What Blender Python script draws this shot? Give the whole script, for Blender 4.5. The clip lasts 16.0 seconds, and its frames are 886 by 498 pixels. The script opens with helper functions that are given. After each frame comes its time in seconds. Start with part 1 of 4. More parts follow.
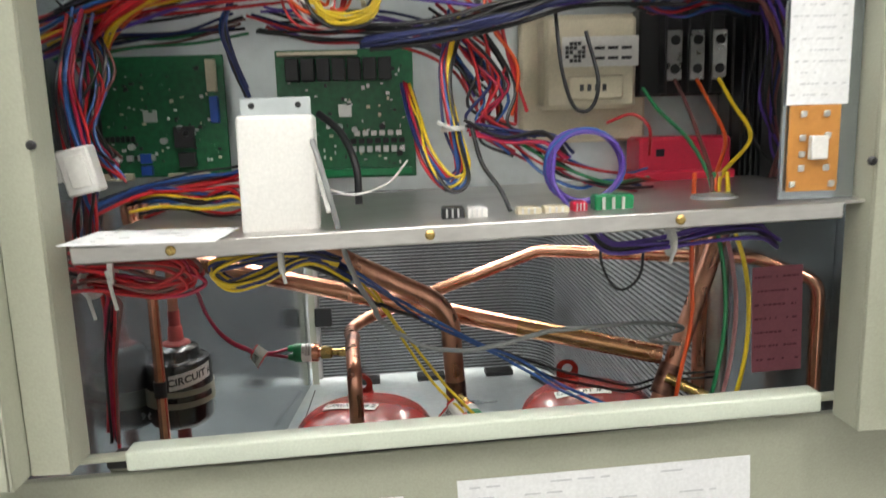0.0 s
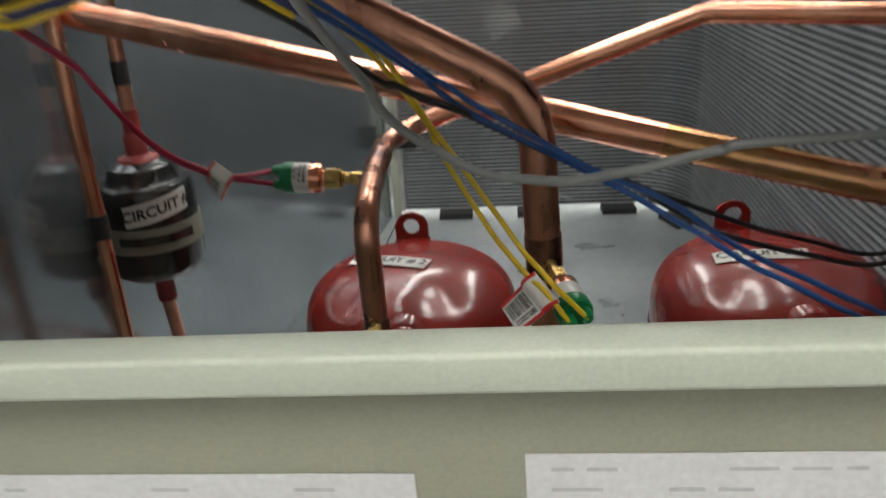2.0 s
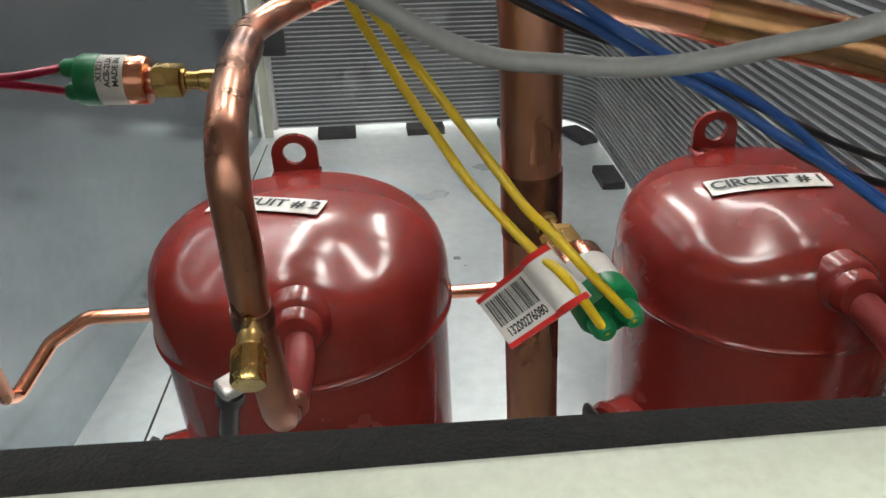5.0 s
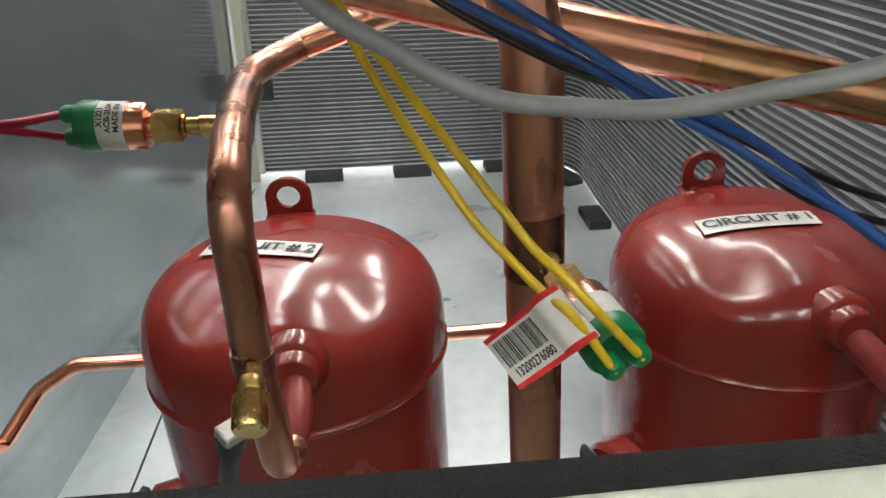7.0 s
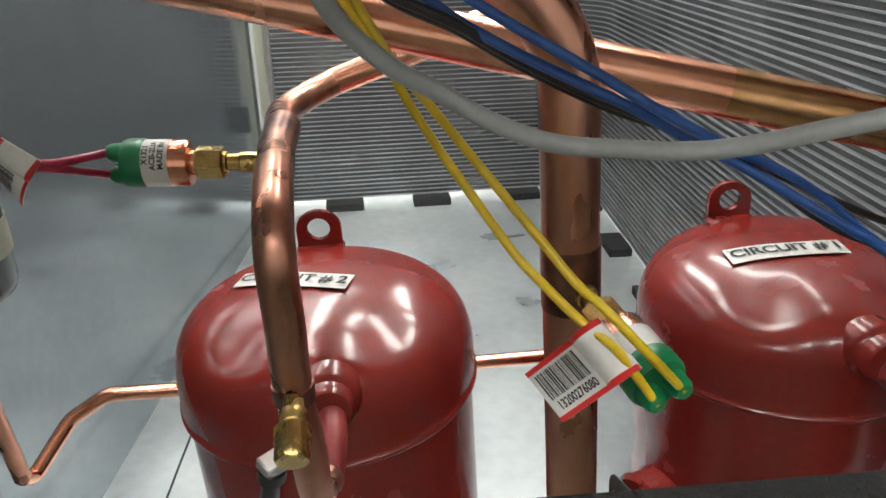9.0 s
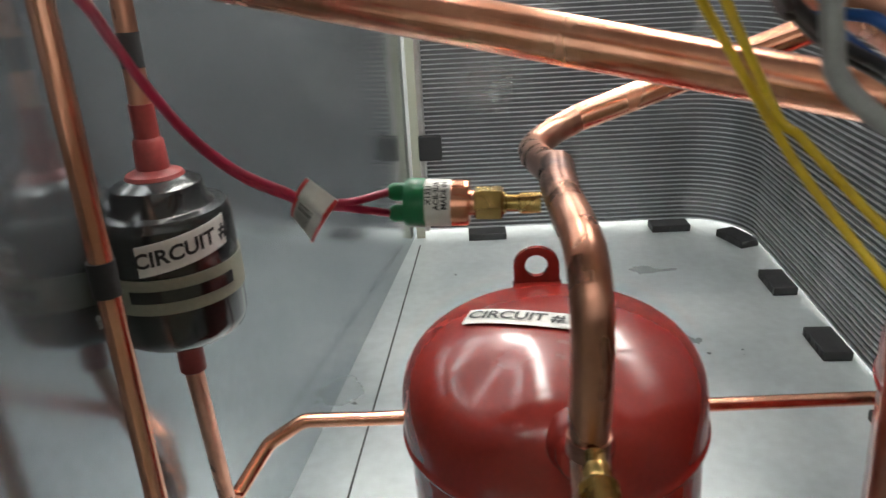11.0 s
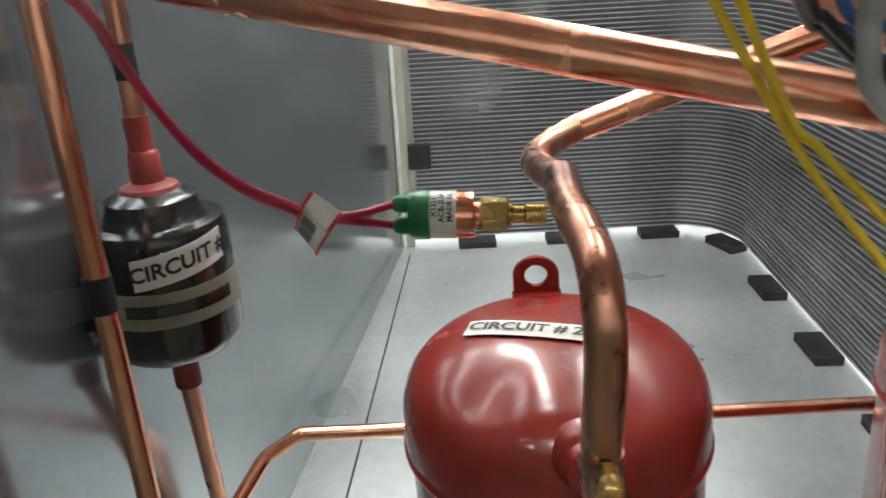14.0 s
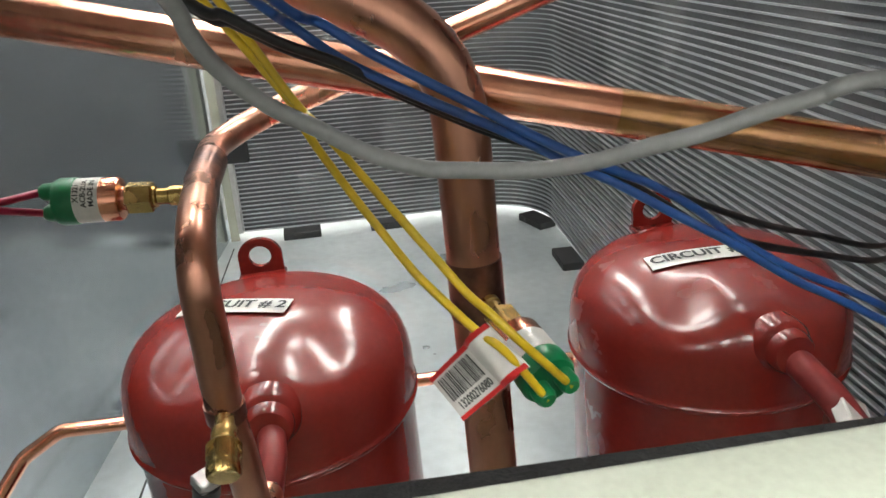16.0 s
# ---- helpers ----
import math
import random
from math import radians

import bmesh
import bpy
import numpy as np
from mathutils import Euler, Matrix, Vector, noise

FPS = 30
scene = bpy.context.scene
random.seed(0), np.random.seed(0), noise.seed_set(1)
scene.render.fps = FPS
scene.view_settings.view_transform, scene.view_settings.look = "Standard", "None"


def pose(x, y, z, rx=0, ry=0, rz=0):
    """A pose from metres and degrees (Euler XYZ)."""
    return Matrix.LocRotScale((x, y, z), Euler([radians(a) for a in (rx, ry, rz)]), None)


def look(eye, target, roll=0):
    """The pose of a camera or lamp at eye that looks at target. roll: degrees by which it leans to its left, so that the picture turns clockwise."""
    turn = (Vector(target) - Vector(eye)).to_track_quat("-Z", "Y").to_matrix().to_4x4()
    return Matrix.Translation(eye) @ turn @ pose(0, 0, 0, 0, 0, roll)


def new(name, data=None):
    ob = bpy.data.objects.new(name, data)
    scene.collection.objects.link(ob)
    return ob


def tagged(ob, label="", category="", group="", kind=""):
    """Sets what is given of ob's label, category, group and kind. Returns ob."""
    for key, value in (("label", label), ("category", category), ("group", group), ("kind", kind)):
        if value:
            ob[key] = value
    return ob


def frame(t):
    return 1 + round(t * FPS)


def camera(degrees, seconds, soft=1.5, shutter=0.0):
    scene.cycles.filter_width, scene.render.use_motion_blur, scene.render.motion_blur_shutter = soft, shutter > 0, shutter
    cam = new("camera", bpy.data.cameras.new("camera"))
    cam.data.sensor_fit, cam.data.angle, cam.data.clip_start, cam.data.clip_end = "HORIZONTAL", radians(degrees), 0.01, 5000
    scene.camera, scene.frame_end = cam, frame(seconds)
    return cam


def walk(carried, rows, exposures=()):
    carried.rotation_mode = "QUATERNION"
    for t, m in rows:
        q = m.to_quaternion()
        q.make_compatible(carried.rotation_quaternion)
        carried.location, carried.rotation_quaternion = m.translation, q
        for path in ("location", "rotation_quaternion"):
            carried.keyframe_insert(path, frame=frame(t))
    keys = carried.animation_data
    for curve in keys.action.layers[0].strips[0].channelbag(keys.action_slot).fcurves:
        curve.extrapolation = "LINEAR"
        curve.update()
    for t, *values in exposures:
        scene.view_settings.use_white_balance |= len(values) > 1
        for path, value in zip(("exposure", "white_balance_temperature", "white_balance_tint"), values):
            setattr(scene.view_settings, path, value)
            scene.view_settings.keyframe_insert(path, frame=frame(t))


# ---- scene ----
cam = camera(61.5, 16.0, shutter=0.5)
PATH = [
    (0, (-0.042, 0.09, 0.765), (0.067, 2.056, 0.414), -1.7),
    (0.5, (-0.042, 0.148, 0.747), (0.051, 2.094, 0.294), -1.5),
    (1, (-0.067, 0.229, 0.727), (0.009, 2.154, 0.188), -2.6),
    (1.5, (-0.062, 0.331, 0.689), (-0.006, 2.25, 0.127), -2.7),
    (2, (-0.002, 0.442, 0.65), (-0.217, 2.273, -0.124), -3.1),
    (2.5, (0.005, 0.536, 0.629), (-0.229, 2.312, -0.261), -2.8),
    (3, (-0.022, 0.593, 0.609), (-0.105, 2.335, -0.37), -1.8),
    (3.5, (-0.04, 0.607, 0.598), (-0.078, 2.323, -0.429), -1.1),
    (4, (-0.036, 0.61, 0.589), (-0.008, 2.319, -0.45), -0.4),
    (6.5, (-0.044, 0.614, 0.591), (0.114, 2.406, -0.282), -0.7),
    (7, (-0.045, 0.613, 0.59), (0.117, 2.4, -0.293), -0.4),
    (7.5, (-0.046, 0.609, 0.591), (0.108, 2.407, -0.271), -0.6),
    (8, (-0.05, 0.609, 0.592), (0.089, 2.414, -0.257), -1.1),
    (8.2, (-0.051, 0.61, 0.591), (0.086, 2.417, -0.254), -1.1),
    (10.5, (-0.084, 0.608, 0.605), (-0.137, 2.458, -0.153), -2.9),
    (11, (-0.132, 0.623, 0.601), (-0.282, 2.473, -0.144), -3.1),
    (11.5, (-0.145, 0.626, 0.6), (-0.293, 2.482, -0.129), -2.8),
    (12, (-0.146, 0.625, 0.6), (-0.282, 2.479, -0.137), -2.5),
    (12.5, (-0.147, 0.625, 0.6), (-0.275, 2.477, -0.145), -2.7),
    (13, (-0.148, 0.626, 0.603), (-0.278, 2.48, -0.136), -3.0),
    (13.5, (-0.149, 0.627, 0.603), (-0.28, 2.487, -0.118), -3.0),
    (14, (-0.141, 0.627, 0.602), (-0.252, 2.486, -0.126), -3.2),
    (14.5, (-0.068, 0.59, 0.6), (0.09, 2.444, -0.133), -1.8),
    (15, (-0.028, 0.589, 0.594), (0.273, 2.405, -0.188), -2.5),
    (15.5, (-0.026, 0.585, 0.594), (0.204, 2.422, -0.162), -3.3),
    (16, (-0.033, 0.587, 0.601), (0.177, 2.423, -0.165), -3.0),
]
K = 1.15  # metres per plan unit: 5/8 inch and 7/8 inch refrigerant pipes give it
walk(cam, [(t, look(eye, target, roll)) for t, eye, target, roll in PATH],
     exposures=[(0, 0.0), (1.0, -0.15), (2.0, -0.6), (2.8, -0.55), (4.0, -0.12), (7.0, 0.14), (8.0, 0.16), (11.0, 0.08), (16.0, 0.2)])

# ---- world and exposure ----
world = bpy.data.worlds.new("indoor")
world.use_nodes = True
world.node_tree.nodes["Background"].inputs[0].default_value = (0.75, 0.85, 1.0, 1)
world.node_tree.nodes["Background"].inputs[1].default_value = 0.05
scene.world = world
LAMP = 25.0


# ---- materials ----
def nodes_of(mat):
    mat.use_nodes = True
    return mat.node_tree, mat.node_tree.nodes["Principled BSDF"]


def material(name, base, rough=0.5, metal=0.0, dark=None, scale=30.0, spread=0.5, fine=400.0, bump=0.08,
             rough_var=0.12, coat=0.0, stretch=(1, 1, 1), random_tint=0.0, transmission=0.0):
    """A surface with blotches (scale), grain (fine) and relief; dark is the colour of its stains."""
    mat = bpy.data.materials.new(name)
    tree, bsdf = nodes_of(mat)
    make, join = tree.nodes.new, tree.links.new
    coord = make("ShaderNodeTexCoord")
    mapping = make("ShaderNodeMapping")
    mapping.inputs["Scale"].default_value = stretch
    join(coord.outputs["Object"], mapping.inputs["Vector"])
    big = make("ShaderNodeTexNoise")
    big.inputs["Scale"].default_value, big.inputs["Detail"].default_value = scale, 5
    small = make("ShaderNodeTexNoise")
    small.inputs["Scale"].default_value, small.inputs["Detail"].default_value = fine, 3
    for n in (big, small):
        join(mapping.outputs["Vector"], n.inputs["Vector"])
    ramp = make("ShaderNodeMapRange")
    ramp.inputs["From Min"].default_value, ramp.inputs["From Max"].default_value = 0.5 - spread * 0.35, 0.5 + spread * 0.35
    join(big.outputs["Fac"], ramp.inputs["Value"])
    mix = make("ShaderNodeMix")
    mix.data_type = "RGBA"
    if dark is None:
        dark = tuple(c * 0.82 for c in base)
    mix.inputs[6].default_value, mix.inputs[7].default_value = (*dark, 1), (*base, 1)
    join(ramp.outputs["Result"], mix.inputs[0])
    grain = make("ShaderNodeMix")
    grain.data_type, grain.blend_type = "RGBA", "MULTIPLY"
    grain.inputs[0].default_value = 0.25
    join(mix.outputs[2], grain.inputs[6])
    join(small.outputs["Fac"], grain.inputs[7])
    colour = grain.outputs[2]
    if random_tint:
        info = make("ShaderNodeObjectInfo")
        hue = make("ShaderNodeHueSaturation")
        val = make("ShaderNodeMapRange")
        val.inputs["To Min"].default_value, val.inputs["To Max"].default_value = 1 - random_tint, 1 + random_tint
        join(info.outputs["Random"], val.inputs["Value"])
        join(val.outputs["Result"], hue.inputs["Value"])
        join(colour, hue.inputs["Color"])
        colour = hue.outputs["Color"]
    join(colour, bsdf.inputs["Base Color"])
    rr = make("ShaderNodeMapRange")
    rr.inputs["To Min"].default_value, rr.inputs["To Max"].default_value = max(0.02, rough - rough_var), min(1, rough + rough_var)
    join(big.outputs["Fac"], rr.inputs["Value"])
    join(rr.outputs["Result"], bsdf.inputs["Roughness"])
    bsdf.inputs["Metallic"].default_value = metal
    bsdf.inputs["Coat Weight"].default_value = coat
    bsdf.inputs["Coat Roughness"].default_value = 0.08
    bsdf.inputs["Transmission Weight"].default_value = transmission
    if bump:
        add = make("ShaderNodeMath")
        add.operation = "ADD"
        join(big.outputs["Fac"], add.inputs[0])
        join(small.outputs["Fac"], add.inputs[1])
        relief = make("ShaderNodeBump")
        relief.inputs["Strength"].default_value, relief.inputs["Distance"].default_value = bump, 0.002
        join(add.outputs[0], relief.inputs["Height"])
        join(relief.outputs["Normal"], bsdf.inputs["Normal"])
    return mat


def glow(name, colour, strength):
    mat = bpy.data.materials.new(name)
    tree, bsdf = nodes_of(mat)
    bsdf.inputs["Base Color"].default_value = (*colour, 1)
    bsdf.inputs["Emission Color"].default_value = (*colour, 1)
    bsdf.inputs["Emission Strength"].default_value = strength
    return mat


COPPER = material("copper", (0.96, 0.52, 0.36), 0.23, 1.0, (0.76, 0.32, 0.20), 45, 0.6, 300, 0.05, stretch=(1, 1, 0.35))
COPPER_OLD = material("heated_copper", (0.86, 0.45, 0.31), 0.29, 1.0, (0.36, 0.17, 0.12), 55, 0.95, 250, 0.08, stretch=(1, 1, 0.35))
COPPER_BURNT = material("brazed_copper", (0.46, 0.24, 0.18), 0.34, 1.0, (0.09, 0.05, 0.045), 70, 0.6, 300, 0.15)
BRASS_TINT = material("tinted_copper", (0.82, 0.43, 0.26), 0.24, 1.0, (0.50, 0.29, 0.10), 55, 0.5, 300, 0.06)
BRASS = material("brass", (0.72, 0.52, 0.20), 0.26, 1.0, (0.45, 0.30, 0.10), 90, 0.6, 500, 0.06)
RED_PAINT = material("red_enamel", (0.285, 0.026, 0.019), 0.24, 0.0, (0.215, 0.018, 0.014), 14, 0.7, 260, 0.03, coat=0.35)
RED_DULL = material("red_primer", (0.36, 0.05, 0.045), 0.42, 0.0, (0.22, 0.03, 0.03), 60, 0.6, 400, 0.1)
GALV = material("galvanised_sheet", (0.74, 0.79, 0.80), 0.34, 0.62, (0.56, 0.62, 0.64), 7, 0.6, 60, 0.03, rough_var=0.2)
# Same metal as GALV; its base is darkened for the dark things it reflects.
GALV_DARKENED = material("galvanised_wall_darkened", (0.47, 0.51, 0.54), 0.16, 0.82, (0.39, 0.43, 0.46), 9, 0.8, 90, 0.015, rough_var=0.08)
ALU = material("bare_aluminium", (0.78, 0.77, 0.75), 0.34, 0.9, (0.55, 0.52, 0.50), 26, 0.8, 300, 0.06, stretch=(0.3, 1, 1))
TUBE_ALU = material("coil_tube_aluminium", (0.66, 0.68, 0.70), 0.36, 0.75, (0.48, 0.50, 0.52), 20, 0.8, 300, 0.03, random_tint=0.12)
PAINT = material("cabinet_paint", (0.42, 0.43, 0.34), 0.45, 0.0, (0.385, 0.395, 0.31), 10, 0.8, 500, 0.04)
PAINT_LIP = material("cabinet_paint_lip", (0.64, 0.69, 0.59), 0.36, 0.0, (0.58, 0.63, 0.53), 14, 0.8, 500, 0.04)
FOAM = material("black_foam", (0.025, 0.025, 0.026), 0.95, 0.0, (0.012, 0.012, 0.012), 200, 0.7, 900, 0.6)
RUBBER = material("black_rubber", (0.022, 0.022, 0.024), 0.6, 0.0, (0.012, 0.012, 0.012), 60, 0.7, 500, 0.2)
BLACK_GLOSS = material("black_enamel", (0.012, 0.012, 0.013), 0.18, 0.0, (0.02, 0.02, 0.02), 40, 0.7, 300, 0.03, coat=0.5)
BLACK_PLASTIC = material("black_plastic", (0.02, 0.02, 0.022), 0.4, 0.0, None, 80, 0.7, 400, 0.05)
STRAP = material("strap_paint", (0.30, 0.30, 0.23), 0.5, 0.0, None, 40, 0.7, 400, 0.05)
PAPER = material("white_paper", (0.90, 0.91, 0.92), 0.6, 0.0, (0.80, 0.81, 0.83), 20, 0.8, 300, 0.03)
LABEL = material("white_label", (0.82, 0.81, 0.78), 0.35, 0.0, (0.76, 0.75, 0.71), 60, 0.7, 300, 0.02)
INK = material("black_ink", (0.015, 0.015, 0.018), 0.5, 0.0, None, 60, 0.7, 300, 0.0)
INK_GREY = material("grey_print", (0.70, 0.71, 0.74), 0.6, 0.0, None, 60, 0.7, 300, 0.0)
INK_RED = material("red_print", (0.70, 0.03, 0.03), 0.4, 0.0, None, 60, 0.7, 300, 0.0)
GREEN_CAP = material("green_plastic", (0.006, 0.22, 0.075), 0.32, 0.0, (0.004, 0.16, 0.055), 60, 0.7, 300, 0.04)
PINK = material("pink_card", (0.52, 0.17, 0.22), 0.6, 0.0, None, 30, 0.7, 300, 0.03)
PINK_INK = material("dark_pink_print", (0.25, 0.06, 0.09), 0.6, 0.0, None, 30, 0.7, 300, 0.0)
WHITE_PLASTIC = material("white_plastic", (0.80, 0.79, 0.76), 0.35, 0.0, (0.76, 0.75, 0.72), 20, 0.7, 400, 0.02)
NYLON = material("nylon_tie", (0.72, 0.72, 0.69), 0.4, 0.0, None, 60, 0.7, 400, 0.02)
BEIGE = material("beige_plastic", (0.70, 0.63, 0.46), 0.5, 0.0, None, 30, 0.7, 300, 0.04)
RED_PLASTIC = material("red_plastic", (0.62, 0.02, 0.06), 0.4, 0.0, (0.50, 0.015, 0.05), 30, 0.7, 300, 0.03)
ORANGE_PCB = material("orange_board", (0.60, 0.27, 0.06), 0.4, 0.0, (0.50, 0.21, 0.045), 40, 0.7, 300, 0.03)
SOLDER = material("solder", (0.75, 0.75, 0.74), 0.3, 0.9, None, 80, 0.7, 400, 0.05)
PCB = material("green_board", (0.015, 0.16, 0.06), 0.35, 0.0, (0.008, 0.085, 0.035), 160, 0.7, 900, 0.1)
CHIP = material("black_chip", (0.015, 0.016, 0.018), 0.45, 0.0, None, 80, 0.7, 400, 0.03)
BLUE_PLASTIC = material("blue_plastic", (0.02, 0.09, 0.42), 0.4, 0.0, None, 80, 0.7, 400, 0.03)
ROOM_WALL = material("painted_room_wall", (0.62, 0.63, 0.62), 0.8, 0.0, (0.57, 0.58, 0.57), 3, 0.8, 60, 0.1)
ROOM_FLOOR = material("vinyl_floor", (0.34, 0.33, 0.31), 0.5, 0.0, (0.28, 0.27, 0.26), 4, 0.8, 80, 0.05)
ROOM_CEILING = material("ceiling_board", (0.78, 0.78, 0.76), 0.9, 0.0, None, 6, 0.8, 150, 0.2)
TUBE_GLOW = glow("lit_diffuser", (1.0, 0.98, 0.93), LAMP)


def plastic(name, colour, rough=0.38):
    return material(name, colour, rough, 0.0, tuple(c * 0.75 for c in colour), 70, 0.7, 500, 0.03)


W_RED = plastic("red_insulation", (0.50, 0.012, 0.020))
W_CRIMSON = plastic("crimson_insulation", (0.42, 0.010, 0.055))
W_ORANGE = plastic("orange_insulation", (0.75, 0.10, 0.02))
W_YELLOW = plastic("yellow_insulation", (0.80, 0.56, 0.02))
W_BLUE = plastic("blue_insulation", (0.02, 0.10, 0.36))
W_NAVY = plastic("navy_insulation", (0.015, 0.025, 0.13))
W_PURPLE = plastic("purple_insulation", (0.10, 0.045, 0.34))
W_BLACK = plastic("black_insulation", (0.012, 0.012, 0.014))
W_GREY = plastic("grey_cable_jacket", (0.27, 0.28, 0.28), 0.45)
W_GREEN = plastic("green_insulation", (0.02, 0.22, 0.08))
W_BROWN = plastic("brown_insulation", (0.17, 0.06, 0.055))
W_PINK = plastic("dusty_pink_insulation", (0.38, 0.16, 0.17))
W_WHITE = plastic("white_insulation", (0.74, 0.73, 0.70))


def fin_material():
    """Folded fins, coloured dark for the shade between tubes; part of the light passes between them."""
    mat = bpy.data.materials.new("coil_fins")
    tree, bsdf = nodes_of(mat)
    make, join = tree.nodes.new, tree.links.new
    coord = make("ShaderNodeTexCoord")
    big = make("ShaderNodeTexNoise")
    big.inputs["Scale"].default_value = 9
    fine = make("ShaderNodeTexNoise")
    fine.inputs["Scale"].default_value = 700
    for n in (big, fine):
        join(coord.outputs["Object"], n.inputs["Vector"])
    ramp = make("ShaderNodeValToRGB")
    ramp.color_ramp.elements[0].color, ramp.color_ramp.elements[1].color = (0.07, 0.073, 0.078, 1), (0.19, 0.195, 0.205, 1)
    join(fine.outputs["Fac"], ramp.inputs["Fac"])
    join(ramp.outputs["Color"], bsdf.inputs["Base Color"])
    bsdf.inputs["Metallic"].default_value, bsdf.inputs["Roughness"].default_value = 0.6, 0.5
    clear = make("ShaderNodeBsdfTransparent")
    mixer = make("ShaderNodeMixShader")
    share = make("ShaderNodeMapRange")
    share.inputs["From Min"].default_value, share.inputs["From Max"].default_value = 0.4, 0.7
    share.inputs["To Min"].default_value, share.inputs["To Max"].default_value = 0.02, 0.34
    join(big.outputs["Fac"], share.inputs["Value"])
    join(share.outputs["Result"], mixer.inputs[0])
    join(bsdf.outputs[0], mixer.inputs[1])
    join(clear.outputs[0], mixer.inputs[2])
    join(mixer.outputs[0], tree.nodes["Material Output"].inputs["Surface"])
    return mat


FINS = fin_material()

# ---- building helpers (plan units; part() turns them into metres) ----
ORIGIN = {}
rng = random.Random(5)


def finish(bm, name, mat, origin, angle=38):
    bm.transform(Matrix.Scale(K, 4))
    bm.transform(Matrix.Translation(-origin))
    bmesh.ops.recalc_face_normals(bm, faces=bm.faces)
    for f in bm.faces:
        f.smooth = True
    me = bpy.data.meshes.new(name)
    bm.to_mesh(me)
    bm.free()
    me.set_sharp_from_angle(angle=radians(angle))
    me.materials.append(mat)
    return me


def thing(name, label, category, base=(0, 0, 0), group="", kind=""):
    ob = new(name)
    ob.empty_display_size = 0.02
    ob.location = Vector(base) * K
    ORIGIN[ob] = Vector(base) * K
    return tagged(ob, label, category, group, kind)


def part(name, bm, mat, parent, label="", angle=38):
    ob = new(name, finish(bm, name, mat, ORIGIN[parent], angle))
    ob.parent = parent
    ORIGIN[ob] = ORIGIN[parent]
    return tagged(ob, label)


def single(name, bm, mat, label="", category="", base=(0, 0, 0), kind="", angle=38):
    o = Vector(base) * K
    ob = new(name, finish(bm, name, mat, o, angle))
    ob.location = o
    ORIGIN[ob] = o
    return tagged(ob, label, category, "", kind)


def box(bm, x0, x1, y0, y1, z0, z1, bevel=0.0, m=None, seg=1):
    r = bmesh.ops.create_cube(bm, size=1)
    vs = r["verts"]
    t = Matrix.Translation(((x0 + x1) / 2, (y0 + y1) / 2, (z0 + z1) / 2)) @ Matrix.Diagonal((x1 - x0, y1 - y0, z1 - z0, 1))
    bmesh.ops.transform(bm, matrix=t, verts=vs)
    if bevel:
        es = list({e for v in vs for e in v.link_edges})
        out = bmesh.ops.bevel(bm, geom=es, offset=bevel, segments=seg, affect="EDGES", profile=0.5)
        vs = list({v for f in out["faces"] for v in f.verts} | {v for v in vs if v.is_valid})
        seen, stack = set(vs), list(vs)
        while stack:
            for e in stack.pop().link_edges:
                for v in e.verts:
                    if v not in seen:
                        seen.add(v)
                        stack.append(v)
        vs = list(seen)
    if m is not None:
        bmesh.ops.transform(bm, matrix=m, verts=vs)
    return vs


def bx(x0, x1, y0, y1, z0, z1, bevel=0.0, m=None, seg=1):
    bm = bmesh.new()
    box(bm, x0, x1, y0, y1, z0, z1, bevel, m, seg)
    return bm


def frame_at(p, d):
    """A matrix at p whose z axis runs along d."""
    return Matrix.Translation(p) @ Vector(d).to_track_quat("Z", "Y").to_matrix().to_4x4()


def fillet(points, radius, steps=7):
    """The polyline with its corners rounded."""
    pts = [Vector(p) for p in points]
    out = [pts[0]]
    for a, b, c in zip(pts, pts[1:], pts[2:]):
        u, v = (a - b), (c - b)
        lu, lv = u.length, v.length
        u.normalize(), v.normalize()
        half = u.angle(v) / 2
        if half > 1.55:
            out.append(b)
            continue
        cut = min(radius / math.tan(half), lu * 0.48, lv * 0.48)
        for i in range(steps + 1):
            s = i / steps
            p, q = b + u * cut, b + v * cut
            out.append(p * (1 - s) ** 2 + b * 2 * s * (1 - s) + q * s * s)
    out.append(pts[-1])
    return out


def spline(points, per=8):
    p = [Vector(q) for q in points]
    p = [p[0] * 2 - p[1]] + p + [p[-1] * 2 - p[-2]]
    out = []
    for a, b, c, d in zip(p, p[1:], p[2:], p[3:]):
        for i in range(per):
            t = i / per
            out.append(0.5 * (2 * b + (c - a) * t + (2 * a - 5 * b + 4 * c - d) * t * t + (3 * b - a - 3 * c + d) * t ** 3))
    out.append(p[-2])
    return out


def sweep(bm, pts, r, n=10, closed=False, radii=None):
    pts = [Vector(p) for p in pts]
    count = len(pts)
    tangents = []
    for i in range(count):
        a = pts[i - 1] if (i or closed) else pts[0]
        b = pts[(i + 1) % count] if (i < count - 1 or closed) else pts[-1]
        tangents.append((b - a).normalized())
    side = tangents[0].orthogonal().normalized()
    rings = []
    for i in range(count):
        t = tangents[i]
        side = (side - t * side.dot(t)).normalized()
        up = t.cross(side)
        rr = radii[i] if radii else r
        rings.append([bm.verts.new(pts[i] + (side * math.cos(2 * math.pi * k / n) + up * math.sin(2 * math.pi * k / n)) * rr) for k in range(n)])
    for i in range(count if closed else count - 1):
        a, b = rings[i], rings[(i + 1) % count]
        for k in range(n):
            bm.faces.new((a[k], a[(k + 1) % n], b[(k + 1) % n], b[k]))
    if not closed:
        bm.faces.new(rings[0])
        bm.faces.new(list(reversed(rings[-1])))


def pipe(points, r, bend=0.03, n=20):
    bm = bmesh.new()
    sweep(bm, fillet(points, bend), r, n)
    return bm


